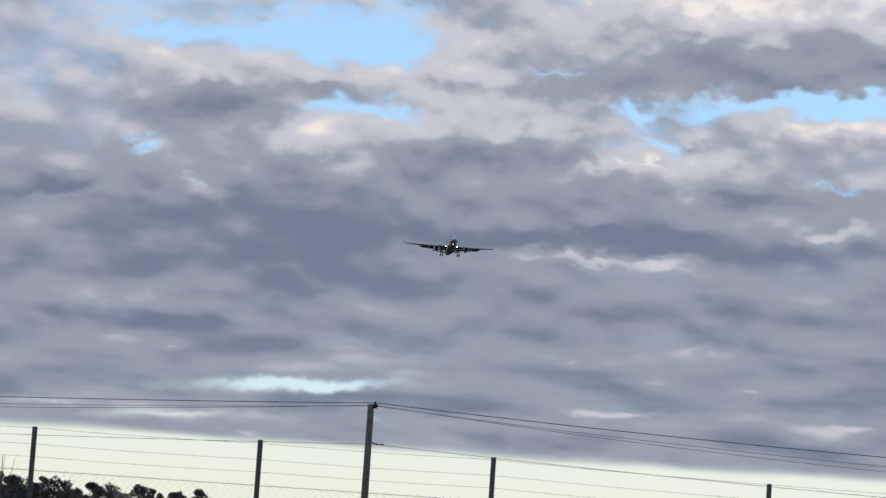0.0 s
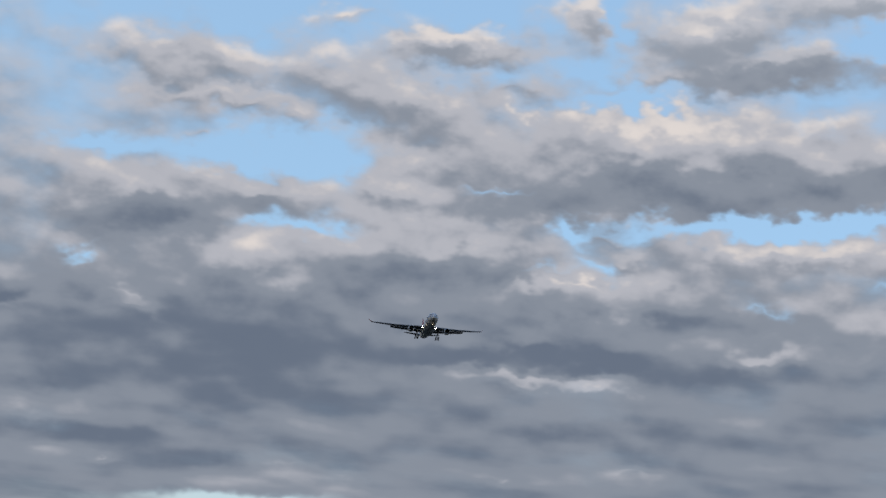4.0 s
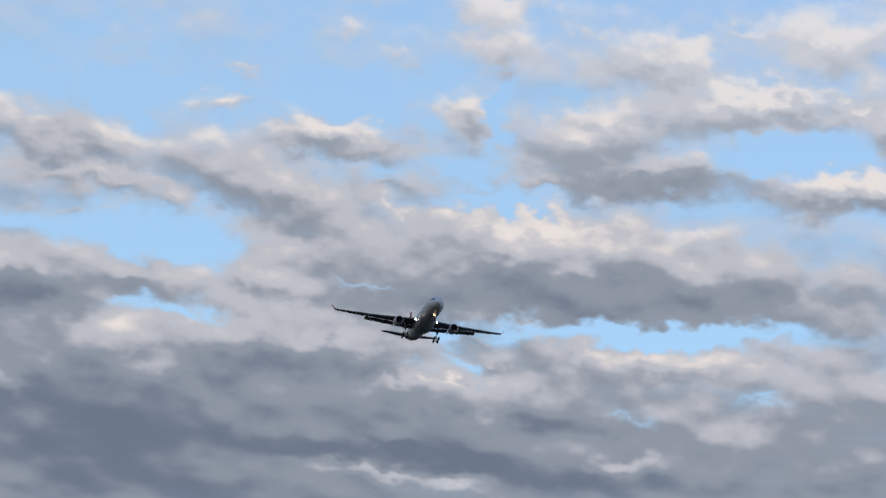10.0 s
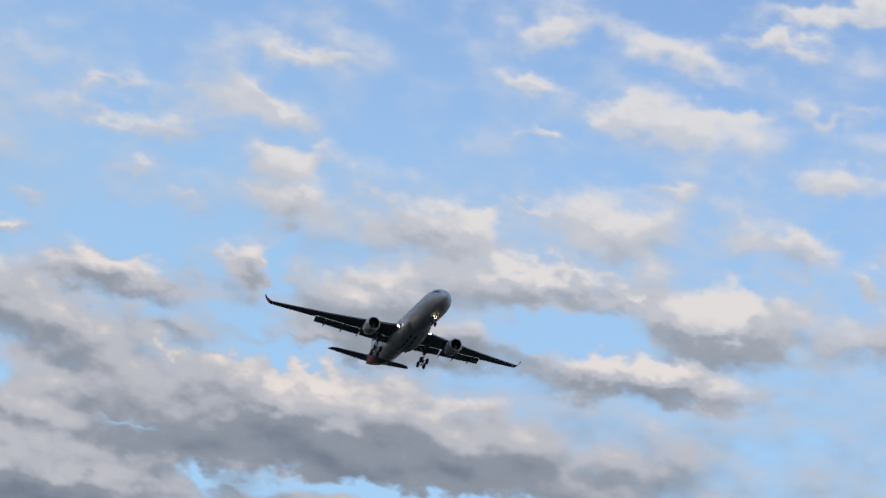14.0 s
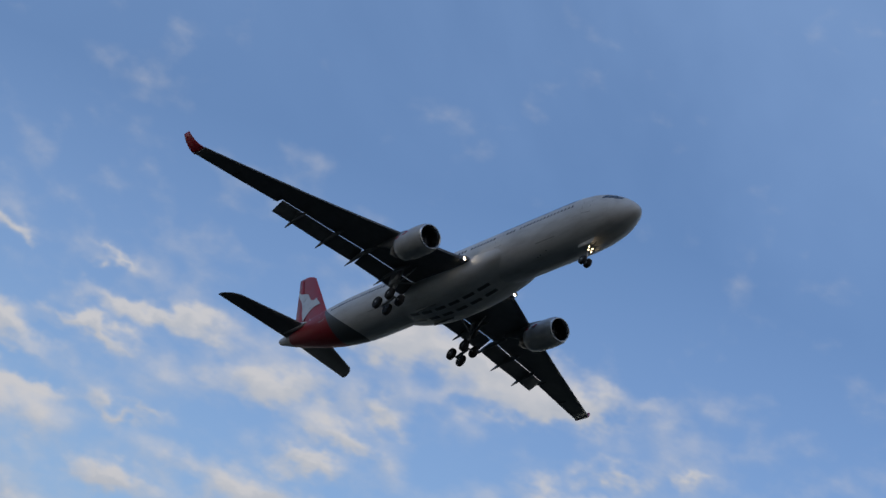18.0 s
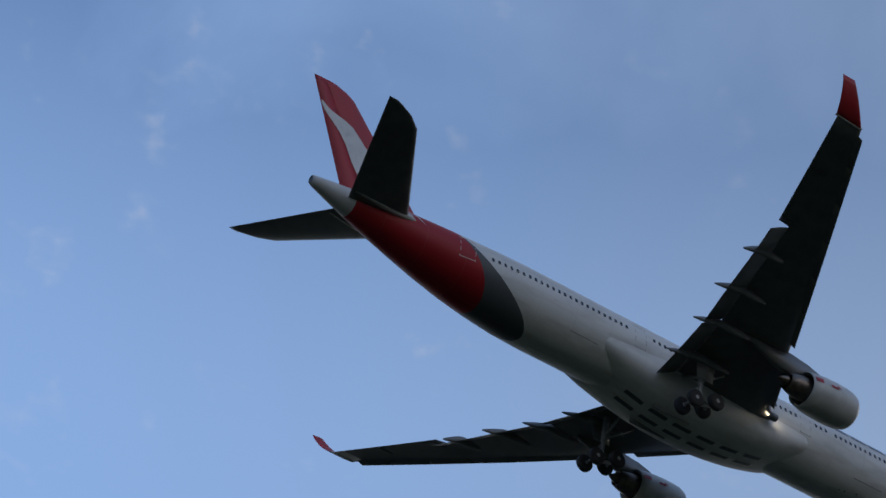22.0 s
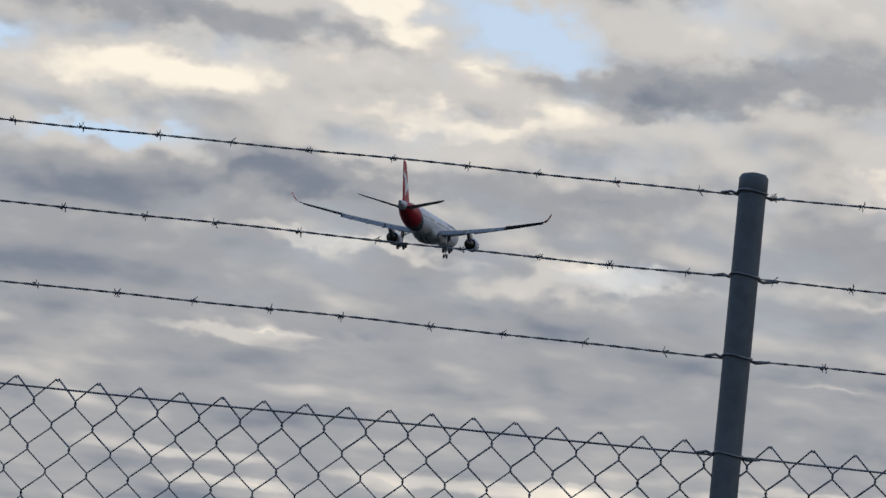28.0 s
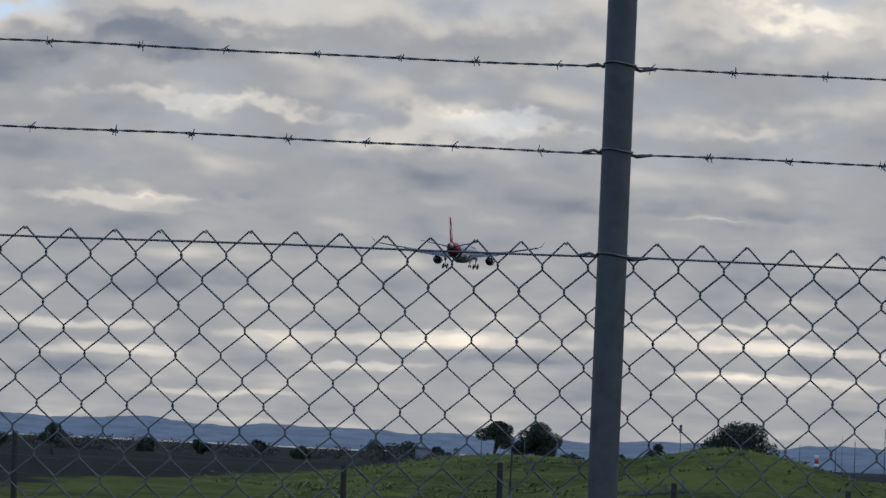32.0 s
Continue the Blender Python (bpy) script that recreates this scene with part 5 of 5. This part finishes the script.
            bend = -max(0, q - 0.55) * 1.45
            cx = front + (tail - front) * q
            rings.append([(cx, s * y + 0.62 * r * math.cos(a), z0 - 0.12 + bend + r * 1.15 * math.sin(a)) for a in [i * math.pi / 6 for i in range(12)]])
        loft(bm, rings)
        bmesh.ops.recalc_face_normals(bm, faces=bm.faces)
        part("flap_fairing", bm, FLAP_GREY, w)
    # aileron joints
    for y in (19.6, 24.3):
        bm = bmesh.new()
        box(bm, (trail(y), s * y - 0.03, wing_z(y) - 0.02), (trail(y) + 1.5, s * y + 0.03, wing_z(y) + 0.05))
        part("aileron_joint", bm, DARK_METAL, w)
    # landing light in the wing's root; short hood added, facing ahead, against spill
    bm = bmesh.new()
    lathe(bm, [(6.7, 0.1), (6.75, 0.30), (7.46, 0.30), (7.48, 0.288), (7.12, 0.262)], (0, s * 3.62, -1.46), 16, False)
    part("light_hood", bm, FLAP_GREY, w)
    bm = bmesh.new()
    lathe(bm, [(7.10, 0.234), (7.14, 0.17), (7.155, 0.01)], (0, s * 3.62, -1.46), 16)
    part("landing_light", bm, BEAM, w, "glowing landing light")
    return w


def build_engine(plane, s):
    y0, z0 = s * 9.3, -2.92
    bm = bmesh.new()
    outer = [(8.92, 1.38), (8.6, 1.50), (8.0, 1.565), (7.0, 1.585), (6.0, 1.55), (5.2, 1.46), (4.5, 1.33), (4.48, 1.27), (5.2, 1.2)]
    lathe(bm, outer, (0, y0, z0), 40, False)
    bmesh.ops.recalc_face_normals(bm, faces=bm.faces)
    e = part("engine", bm, NACELLE, plane, "white turbofan nacelle with dark intake")
    bm = bmesh.new()
    lathe(bm, [(8.9, 1.385), (9.04, 1.35), (9.10, 1.29), (9.06, 1.225), (8.9, 1.19), (8.7, 1.175)], (0, y0, z0), 40, False)
    part("intake_lip", bm, BARE, e, "polished metal intake lip")
    bm = bmesh.new()
    lathe(bm, [(8.72, 1.177), (8.2, 1.17), (7.6, 1.19), (7.45, 1.2)], (0, y0, z0), 40, False)
    part("intake_duct", bm, DARK_METAL, e)
    bm = bmesh.new()
    lathe(bm, [(7.42, 1.2), (7.40, 0.0)], (0, y0, z0), 40, False)
    part("fan_disc", bm, TYRE, e)
    for k in range(22):
        a = 2 * math.pi * k / 22
        m = Matrix.Translation((7.55, y0, z0)) @ Matrix.Rotation(a, 4, "X")
        bm = bmesh.new()
        slab(bm, [m @ Vector(p) for p in ((0.06, -0.05, 0.3), (-0.06, 0.07, 0.3), (-0.10, 0.20, 1.16), (0.05, -0.02, 1.16))], (0.012, 0.008, 0))
        part("fan_blade", bm, DARK_METAL, e)
    bm = bmesh.new()
    lathe(bm, [(8.1, 0.02), (8.0, 0.12), (7.8, 0.24), (7.5, 0.34)], (0, y0, z0), 20)
    part("spinner", bm, DARK_METAL, e)
    bm = bmesh.new()
    lathe(bm, [(5.4, 0.95), (4.5, 0.93), (3.6, 0.80), (3.0, 0.62), (2.98, 0.56), (3.5, 0.5)], (0, y0, z0), 32, False)
    bmesh.ops.recalc_face_normals(bm, faces=bm.faces)
    part("core_cowl", bm, HOT_METAL, e)
    bm = bmesh.new()
    lathe(bm, [(3.5, 0.44), (2.9, 0.38), (2.35, 0.16), (2.2, 0.03)], (0, y0, z0), 20)
    part("exhaust_plug", bm, HOT_METAL, e)
    bm = bmesh.new()
    rows = [(7.1, -1.45, -1.36), (6.2, -1.52, -0.98), (5.0, -1.75, -0.72), (3.4, -2.2, -0.55), (1.8, -2.0, -0.5), (0.2, -1.35, -0.5), (-1.0, -0.95, -0.6)]
    loft(bm, [[(x, y0 - w, lo), (x + 0.05, y0, lo - 0.06), (x, y0 + w, lo), (x, y0 + w, hi), (x + 0.05, y0, hi + 0.06), (x, y0 - w, hi)] for (x, lo, hi), w in zip(rows, (0.05, 0.17, 0.22, 0.24, 0.24, 0.18, 0.06))])
    bmesh.ops.recalc_face_normals(bm, faces=bm.faces)
    part("pylon", bm, FLAP_GREY, e)
    # maker's marks: a red patch and a small red figure on both sides of the cowl
    for side in (1, -1):
        for x0, x1, a0, a1 in ((4.65, 5.35, 6, 22), (6.0, 6.7, 4, 11), (6.5, 6.95, 9, 15)):
            bm = bmesh.new()
            g = [[bm.verts.new((x, y0 + side * r * math.cos(radians(a)), z0 + r * math.sin(radians(a)))) for a in (a0, (a0 + a1) / 2, a1)] for x, r in ((x0, 1.36 + (x0 - 4.5) * 0.155 + 0.012), (x1, min(1.59, 1.36 + (x1 - 4.5) * 0.135) + 0.012))]
            for j in range(2):
                bm.faces.new((g[0][j], g[1][j], g[1][j + 1], g[0][j + 1]))
            part("mark", bm, RED, e, smooth=False)
    return e


def wheel(parent, x, y, z, r, w):
    bm = bmesh.new()
    lathe(bm, [(-w / 2, r * 0.55), (-w / 2, r * 0.86), (-w * 0.38, r * 0.97), (0, r), (w * 0.38, r * 0.97), (w / 2, r * 0.86), (w / 2, r * 0.55)], (x, y, z), 24, axis="y")
    t = part("wheel", bm, TYRE, parent, "black rubber tyre")
    bm = bmesh.new()
    lathe(bm, [(-w * 0.51, 0.05), (-w * 0.51, r * 0.2), (-w * 0.42, r * 0.5), (-w * 0.47, r * 0.56), (w * 0.47, r * 0.56), (w * 0.42, r * 0.5), (w * 0.51, r * 0.2), (w * 0.51, 0.05)], (x, y, z), 18, axis="y")
    h = part("hub", bm, GEAR_GREY, parent)
    return t


def build_main_gear(plane, s):
    bm = bmesh.new()
    tube(bm, [(-1.5, s * 5.3, -1.2), (-1.7, s * 5.36, -3.4)], 0.24, 12)
    tube(bm, [(-1.7, s * 5.36, -3.3), (-1.88, s * 5.38, -5.2)], 0.15, 12)
    g = part("main_gear", bm, GEAR_GREY, plane, "extended main landing gear with four wheels")
    bm = bmesh.new()
    tube(bm, [(-0.95, s * 5.38, -4.98), (-1.88, s * 5.38, -5.24), (-2.86, s * 5.38, -5.52)], [0.13, 0.17, 0.13], 10)
    part("bogie_beam", bm, GEAR_GREY, g)
    for x, z in ((-0.90, -4.97), (-2.88, -5.53)):
        bm = bmesh.new()
        tube(bm, [(x, s * 5.38 - 0.8, z), (x, s * 5.38 + 0.8, z)], 0.09, 8)
        part("axle", bm, GEAR_GREY, g)
        for d in (-0.7, 0.7):
            wheel(g, x, s * 5.38 + d, z, 0.69, 0.46)
    for a, b, r in (((-1.6, s * 5.35, -2.9), (-1.5, s * 3.2, -1.6), 0.11), ((-1.65, s * 5.36, -3.2), (0.9, s * 5.0, -1.4), 0.08), ((-1.75, s * 5.37, -3.5), (-2.25, s * 5.37, -4.3), 0.05), ((-2.25, s * 5.37, -4.3), (-1.9, s * 5.37, -5.1), 0.05)):
        bm = bmesh.new()
        tube(bm, [a, b], r, 8)
        part("brace", bm, GEAR_GREY, g)
    bm = bmesh.new()
    slab(bm, [(-0.6, s * 5.75, -1.2), (-2.5, s * 5.75, -1.2), (-2.4, s * 5.68, -3.3), (-0.9, s * 5.68, -3.3)], (0, s * 0.05, 0))
    part("gear_door", bm, FLAP_GREY, g)
    bm = bmesh.new()
    slab(bm, [(1.0, s * 1.1, -3.3), (-2.8, s * 1.1, -3.3), (-2.6, s * 1.35, -3.95), (0.8, s * 1.35, -3.95)], (0, s * 0.05, 0))
    part("bay_door", bm, FLAP_GREY, g)


def build_nose_gear(plane):
    bm = bmesh.new()
    tube(bm, [(23.75, 0, -2.3), (23.7, 0, -3.7)], 0.15, 12)
    tube(bm, [(23.7, 0, -3.6), (23.66, 0, -4.75)], 0.095, 10)
    g = part("nose_gear", bm, GEAR_GREY, plane, "extended nose gear with two wheels and lights")
    bm = bmesh.new()
    tube(bm, [(23.66, -0.36, -4.76), (23.66, 0.36, -4.76)], 0.07, 8)
    part("axle", bm, GEAR_GREY, g)
    for d in (-0.36, 0.36):
        wheel(g, 23.66, d, -4.76, 0.52, 0.36)
    bm = bmesh.new()
    tube(bm, [(23.72, 0, -3.2), (25.1, 0, -2.3)], 0.07, 8)
    part("brace", bm, GEAR_GREY, g)
    for d in (-0.55, 0.55):
        bm = bmesh.new()
        slab(bm, [(24.9, d, -2.45), (22.6, d, -2.6), (22.7, d * 1.15, -3.25), (24.8, d * 1.15, -3.2)], (0, 0.035 if d > 0 else -0.035, 0))
        part("gear_door", bm, PAINT, g)
    for y, z, r in ((-0.22, -3.18, 0.10), (0.22, -3.18, 0.10), (-0.2, -3.55, 0.085), (0.2, -3.55, 0.085)):
        bm = bmesh.new()
        lathe(bm, [(23.75, r * 0.6), (23.86, r * 1.15), (23.93, r * 1.15)], (0, y, z), 14)
        housing = part("light_housing", bm, DARK_METAL, g)
        bm = bmesh.new()
        lathe(bm, [(23.925, r), (23.96, r * 0.8), (23.975, 0.01)], (0, y, z), 14)
        part("lamp", bm, BEAM_SMALL, g, "glowing taxi light")


def build_tail(plane):
    for s in (1, -1):
        bm, rings = bmesh.new(), []
        for q in [0, 0.12, 0.3, 0.5, 0.7, 0.86, 0.94, 0.98, 1.0]:
            y = 0.5 + 9.2 * q
            le = -25.1 - 6.0 * q - (0.0 if q < 0.86 else 1.7 * ((q - 0.86) / 0.14) ** 2)
            te = -30.25 - 3.3 * q
            z = 0.95 + 1.75 * q
            rings.append([(le - a, s * y, z + b) for a, b in foil(le - te, 0.10, 8, 0.0)])
        loft(bm, rings)
        bmesh.ops.recalc_face_normals(bm, faces=bm.faces)
        h = part("tailplane", bm, WING_GREY, plane, "dark grey tailplane")
        bm = bmesh.new()
        loft(bm, [[(-25.0 + 0.25 - a, s * 1.55, 1.12 + b) for a, b in foil(5.6, 0.13, 8, 0.0)], [(-25.4 - a, s * 1.85, 1.2 + b) for a, b in foil(5.0, 0.10, 8, 0.0)]])
        bmesh.ops.recalc_face_normals(bm, faces=bm.faces)
        part("root_fairing", bm, NACELLE, h)
    bm, rings = bmesh.new(), []

    def fin_le(q):
        return -22.9 - 7.9 * q + (2.4 * (0.16 - q) ** 2 / 0.0256 if q < 0.16 else 0) * 0.55 - (1.0 * ((q - 0.93) / 0.07) ** 2 if q > 0.93 else 0)

    def fin_te(q):
        return -30.35 - 3.5 * q

    def fin_z(q):
        return 1.6 + 9.2 * q

    steps = [0, 0.05, 0.1, 0.16, 0.3, 0.5, 0.7, 0.85, 0.93, 0.97, 1.0]
    for q in steps:
        cut = fin_te(q) + 0.32 * (fin_le(q) - fin_te(q)) * 0.92
        full = foil(fin_le(q) - fin_te(q), 0.10, 12, 0.0)
        rings.append([(max(fin_le(q) - a, cut), b, fin_z(q)) for a, b in full])
    loft(bm, rings)
    bmesh.ops.recalc_face_normals(bm, faces=bm.faces)
    fin = part("fin", bm, RED, plane, "red tail fin with a white swept emblem")
    bm, rings = bmesh.new(), []
    for q in steps:
        c = fin_le(q) - fin_te(q)
        cut = fin_te(q) + 0.32 * c * 0.92 - 0.03
        rings.append([(cut - (cut - fin_te(q)) * k, w * c * 0.036 * (1 - k) + (0.012 if w > 0 else -0.012), fin_z(q) + 0.02 * (q < 0.01)) for k, w in ((0, 1), (0.5, 1), (1, 1), (1, -1), (0.5, -1), (0, -1))])
    loft(bm, rings)
    bmesh.ops.recalc_face_normals(bm, faces=bm.faces)
    part("rudder", bm, RED, fin)

    def fin_skin(x, z):
        q = (z - 1.6) / 9.2
        c = fin_le(q) - fin_te(q)
        a = max(0.002, min(0.998, (fin_le(q) - x) / c))
        t = 0.5 * (0.2969 * math.sqrt(a) - 0.126 * a - 0.3516 * a * a + 0.2843 * a ** 3 - 0.1015 * a ** 4) * c
        return max(t, 0.036 * c * max(0, (1 - a)) / 0.30 + 0.012 if a > 0.68 else t) + 0.025

    # the emblem: a plain white swoosh built of cross strips
    upper = [(-33.0, 8.9), (-32.2, 8.35), (-31.4, 8.1), (-30.6, 7.95), (-29.8, 7.65), (-29.1, 7.05), (-28.4, 6.45), (-27.6, 6.22), (-27.0, 6.45), (-26.6, 6.0), (-26.0, 5.6), (-25.55, 5.25)]
    lower = [(-33.0, 8.6), (-32.4, 7.9), (-31.7, 7.35), (-31.0, 6.75), (-30.3, 5.9), (-29.6, 4.7), (-28.6, 3.4), (-27.95, 4.3), (-27.4, 4.75), (-26.8, 5.0), (-26.2, 5.12), (-25.55, 5.22)]
    upper, lower = ([(-33.0 + (x + 33.0) * 0.86, z) for x, z in line] for line in (upper, lower))
    for s in (1, -1):
        bm = bmesh.new()
        grid = []
        for (ax, az), (bx, bz) in zip(upper, lower):
            col = []
            for k in range(5):
                x, z = ax + (bx - ax) * k / 4, az + (bz - az) * k / 4
                col.append(bm.verts.new((x, s * fin_skin(x, z), z)))
            grid.append(col)
        for a, b in zip(grid, grid[1:]):
            for k in range(4):
                bm.faces.new((a[k], b[k], b[k + 1], a[k + 1]) if s < 0 else (a[k + 1], b[k + 1], b[k], a[k]))
        part("emblem", bm, WHITE, fin, "plain white swept shape", smooth=False)
        # thin white curve below the fin
        bm = bmesh.new()
        pts = [(-27.0, 2.25), (-26.2, 2.2), (-25.4, 1.95), (-24.8, 1.55), (-24.4, 1.1)]
        g = [[bm.verts.new(on_hull(x, z + d * w, s, 0.02)) for d in (0.5, -0.5)] for (x, z), w in zip(pts, (0.1, 0.22, 0.24, 0.18, 0.03))]
        for a, b in zip(g, g[1:]):
            bm.faces.new((a[0], b[0], b[1], a[1]) if s < 0 else (a[1], b[1], b[0], a[0]))
        part("emblem", bm, WHITE, fin, "thin white curved stroke", smooth=False)
    bm = bmesh.new()
    lathe(bm, [(-33.02, 0.30), (-33.03, 0.22), (-32.9, 0.2)], (0, 0, 1.66), 16)
    part("exhaust_outlet", bm, DARK_METAL, plane)


def build_airliner():
    plane = thing("airliner", "white twin-engine airliner with red tail, landing gear and flaps down", "airplane")
    bm = bmesh.new()
    loft(bm, [[(x, r * math.cos(2 * math.pi * i / SEG), c + r * math.sin(2 * math.pi * i / SEG)) for i in range(SEG)] for x, c, r in HULL])
    bmesh.ops.recalc_face_normals(bm, faces=bm.faces)
    hull = part("fuselage", bm, PAINT, plane, "white fuselage, red and grey towards the tail")
    # belly fairing

    def swell(q):
        return max(0.0, math.sin(math.pi * q)) ** 0.42

    def belly_low(q):
        return -2.55 - 1.40 * swell(q) * (1 if q < 0.7 else 1 - 0.35 * (q - 0.7) / 0.3)

    bm, rings = bmesh.new(), []
    for k in range(25):
        q = k / 24
        x, e = 12.6 - 21.6 * q, swell(q)
        ring = []
        for i in range(25):
            a = math.pi * i / 24
            ring.append((x, (2.2 + e) * math.copysign(abs(math.cos(a)) ** 0.75, math.cos(a)), -0.95 + (belly_low(q) + 0.95) * math.sin(a) ** 0.62 * (0.25 + 0.75 * e)))
        rings.append(ring)
    loft(bm, rings, closed=False)
    bmesh.ops.recalc_face_normals(bm, faces=bm.faces)
    part("belly_fairing", bm, PAINT, hull)
    # plain bars where the belly title stands
    for k in range(6):
        x0 = 8.7 - 2.36 * k
        for y0, y1 in ((-0.82, -0.42), (0.30, 0.70)):
            bm = bmesh.new()
            g = []
            for i in range(4):
                x = x0 - 1.7 * i / 3
                q = (12.6 - x) / 21.6
                g.append([bm.verts.new((x, y, -0.95 + (belly_low(q) + 0.95) * math.sqrt(1 - (abs(y) / (2.2 + swell(q))) ** (2 / 0.75)) ** 0.62 * (0.25 + 0.75 * swell(q)) - 0.03)) for y in (y0, (y0 + y1) / 2, y1)])
            for p, r in zip(g, g[1:]):
                for j in range(2):
                    bm.faces.new((p[j], r[j], r[j + 1], p[j + 1]))
            part("belly_mark", bm, LETTER, hull, "plain dark bar", smooth=False)
    for s in (1, -1):
        x = 22.5
        for w, gap in ((1.7, 2.05), (1.7, 2.0), (1.7, 2.0), (1.5, 1.8), (1.7, 2.0), (1.5, 1.8)):
            bm = bmesh.new()
            skin_patch(bm, x, x - w, 1.35, 2.25, s, 0.014, 3)
            part("side_mark", bm, LETTER_BLUE, hull, "plain grey-blue bar")
            x -= gap
        # doors: a thin outline round each
        for x0, x1, z0, z1, mat in ((25.4, 24.3, -0.75, 1.35, OUTLINE), (12.0, 10.9, -0.75, 1.35, OUTLINE), (-4.7, -5.8, -0.75, 1.25, OUTLINE), (-20.3, -21.6, -0.25, 1.55, OUTLINE_PALE)):
            bm = bmesh.new()
            for a, b, c, d in ((x0, x1, z0, z0 + 0.06), (x0, x1, z1 - 0.06, z1), (x0, x0 - 0.06, z0, z1), (x1 + 0.06, x1, z0, z1)):
                skin_patch(bm, a, b, c, d, s, 0.012, 2)
            part("door", bm, mat, hull, "outlined cabin door", smooth=False)
        # cargo door and small vents
        for x0, x1, z0, z1 in ((20.2, 17.2, -1.9, -1.84), (-8.8, -11.4, -1.8, -1.74)):
            bm = bmesh.new()
            skin_patch(bm, x0, x1, z0, z1, s, 0.012, 3)
            part("cargo_door", bm, OUTLINE, hull, smooth=False)
    for x, y in ((17.2, -1.1), (16.7, -1.0), (18.3, -1.3)):
        bm = bmesh.new()
        lathe(bm, [(-0.02, 0.09), (0.01, 0.07)], (x, y, -math.sqrt(2.82 ** 2 - y * y) - 0.01), 10, axis="z")
        part("vent", bm, LETTER, hull)
    # cabin windows share one pane
    bm = bmesh.new()
    slab(bm, [(0.12 * math.copysign(abs(math.cos(a)) ** 0.6, math.cos(a)), 0, 0.175 * math.copysign(abs(math.sin(a)) ** 0.6, math.sin(a))) for a in [i * math.pi / 6 for i in range(12)]], (0, 0.02, 0))
    pane = bpy.data.meshes.new("cabin_window")
    bm.to_mesh(pane)
    bm.free()
    pane.materials.append(GLASS_DARK)
    for s in (1, -1):
        x = 22.7
        while x > -19.3:
            if not (10.6 < x < 12.3 or -6.1 < x < -4.4 or 5.9 < x < 6.6 or 13.9 < x < 14.6):
                p = on_hull(x, 0.55, s, 0.003 if s > 0 else 0.003)
                child("cabin_window", pane, hull, m=Matrix.Translation(p) @ Matrix.Rotation(s * 0.2, 4, "X") @ Matrix.Translation((0, -0.01, 0)))
            x -= 0.533
    # cockpit panes
    for s in (1, -1):
        for x0, x1, z0, z1 in ((28.45, 27.75, 0.55, 1.02), (27.70, 27.05, 0.70, 1.28), (27.0, 26.35, 0.78, 1.42)):
            bm = bmesh.new()
            skin_patch(bm, x0, x1, z0, z1, s, 0.012, 3)
            part("cockpit_window", bm, GLASS_DARK, hull)
    for s in (1, -1):
        build_wing(plane, s)
        build_engine(plane, s)
        build_main_gear(plane, s)
    build_nose_gear(plane)
    build_tail(plane)
    for x, z, h in ((14.0, 2.82, 0.5), (2.0, 2.82, 0.45), (9.0, -2.82, -0.35)):
        bm = bmesh.new()
        slab(bm, [(x, -0.02, z), (x - 0.6, -0.02, z), (x - 0.55, -0.02, z + h), (x - 0.25, -0.02, z + h)], (0, 0.04, 0))
        part("antenna", bm, WHITE, hull)
    return plane


AIRLINER = build_airliner()


def motions():
    """The approach: level wings, a steady descent on a straight line past the camera."""
    rows = []
    for i in range(33):
        d = i - 20.0
        # the nose comes down a little after it has passed
        nod = {21: 0.45, 22: 0.9, 23: 0.85, 24: 0.7, 25: 0.55, 26: 0.45, 27: 0.3, 28: 0.15}.get(i, 0.0)
        rows.append((float(i), pose(110.04, 51.8 - 72.15 * d, 111.75 - 3.323 * d - 0.45 * nod, 0, -3.78 + nod, -90.0 + 0.07)))
    walk(AIRLINER, rows)


motions()
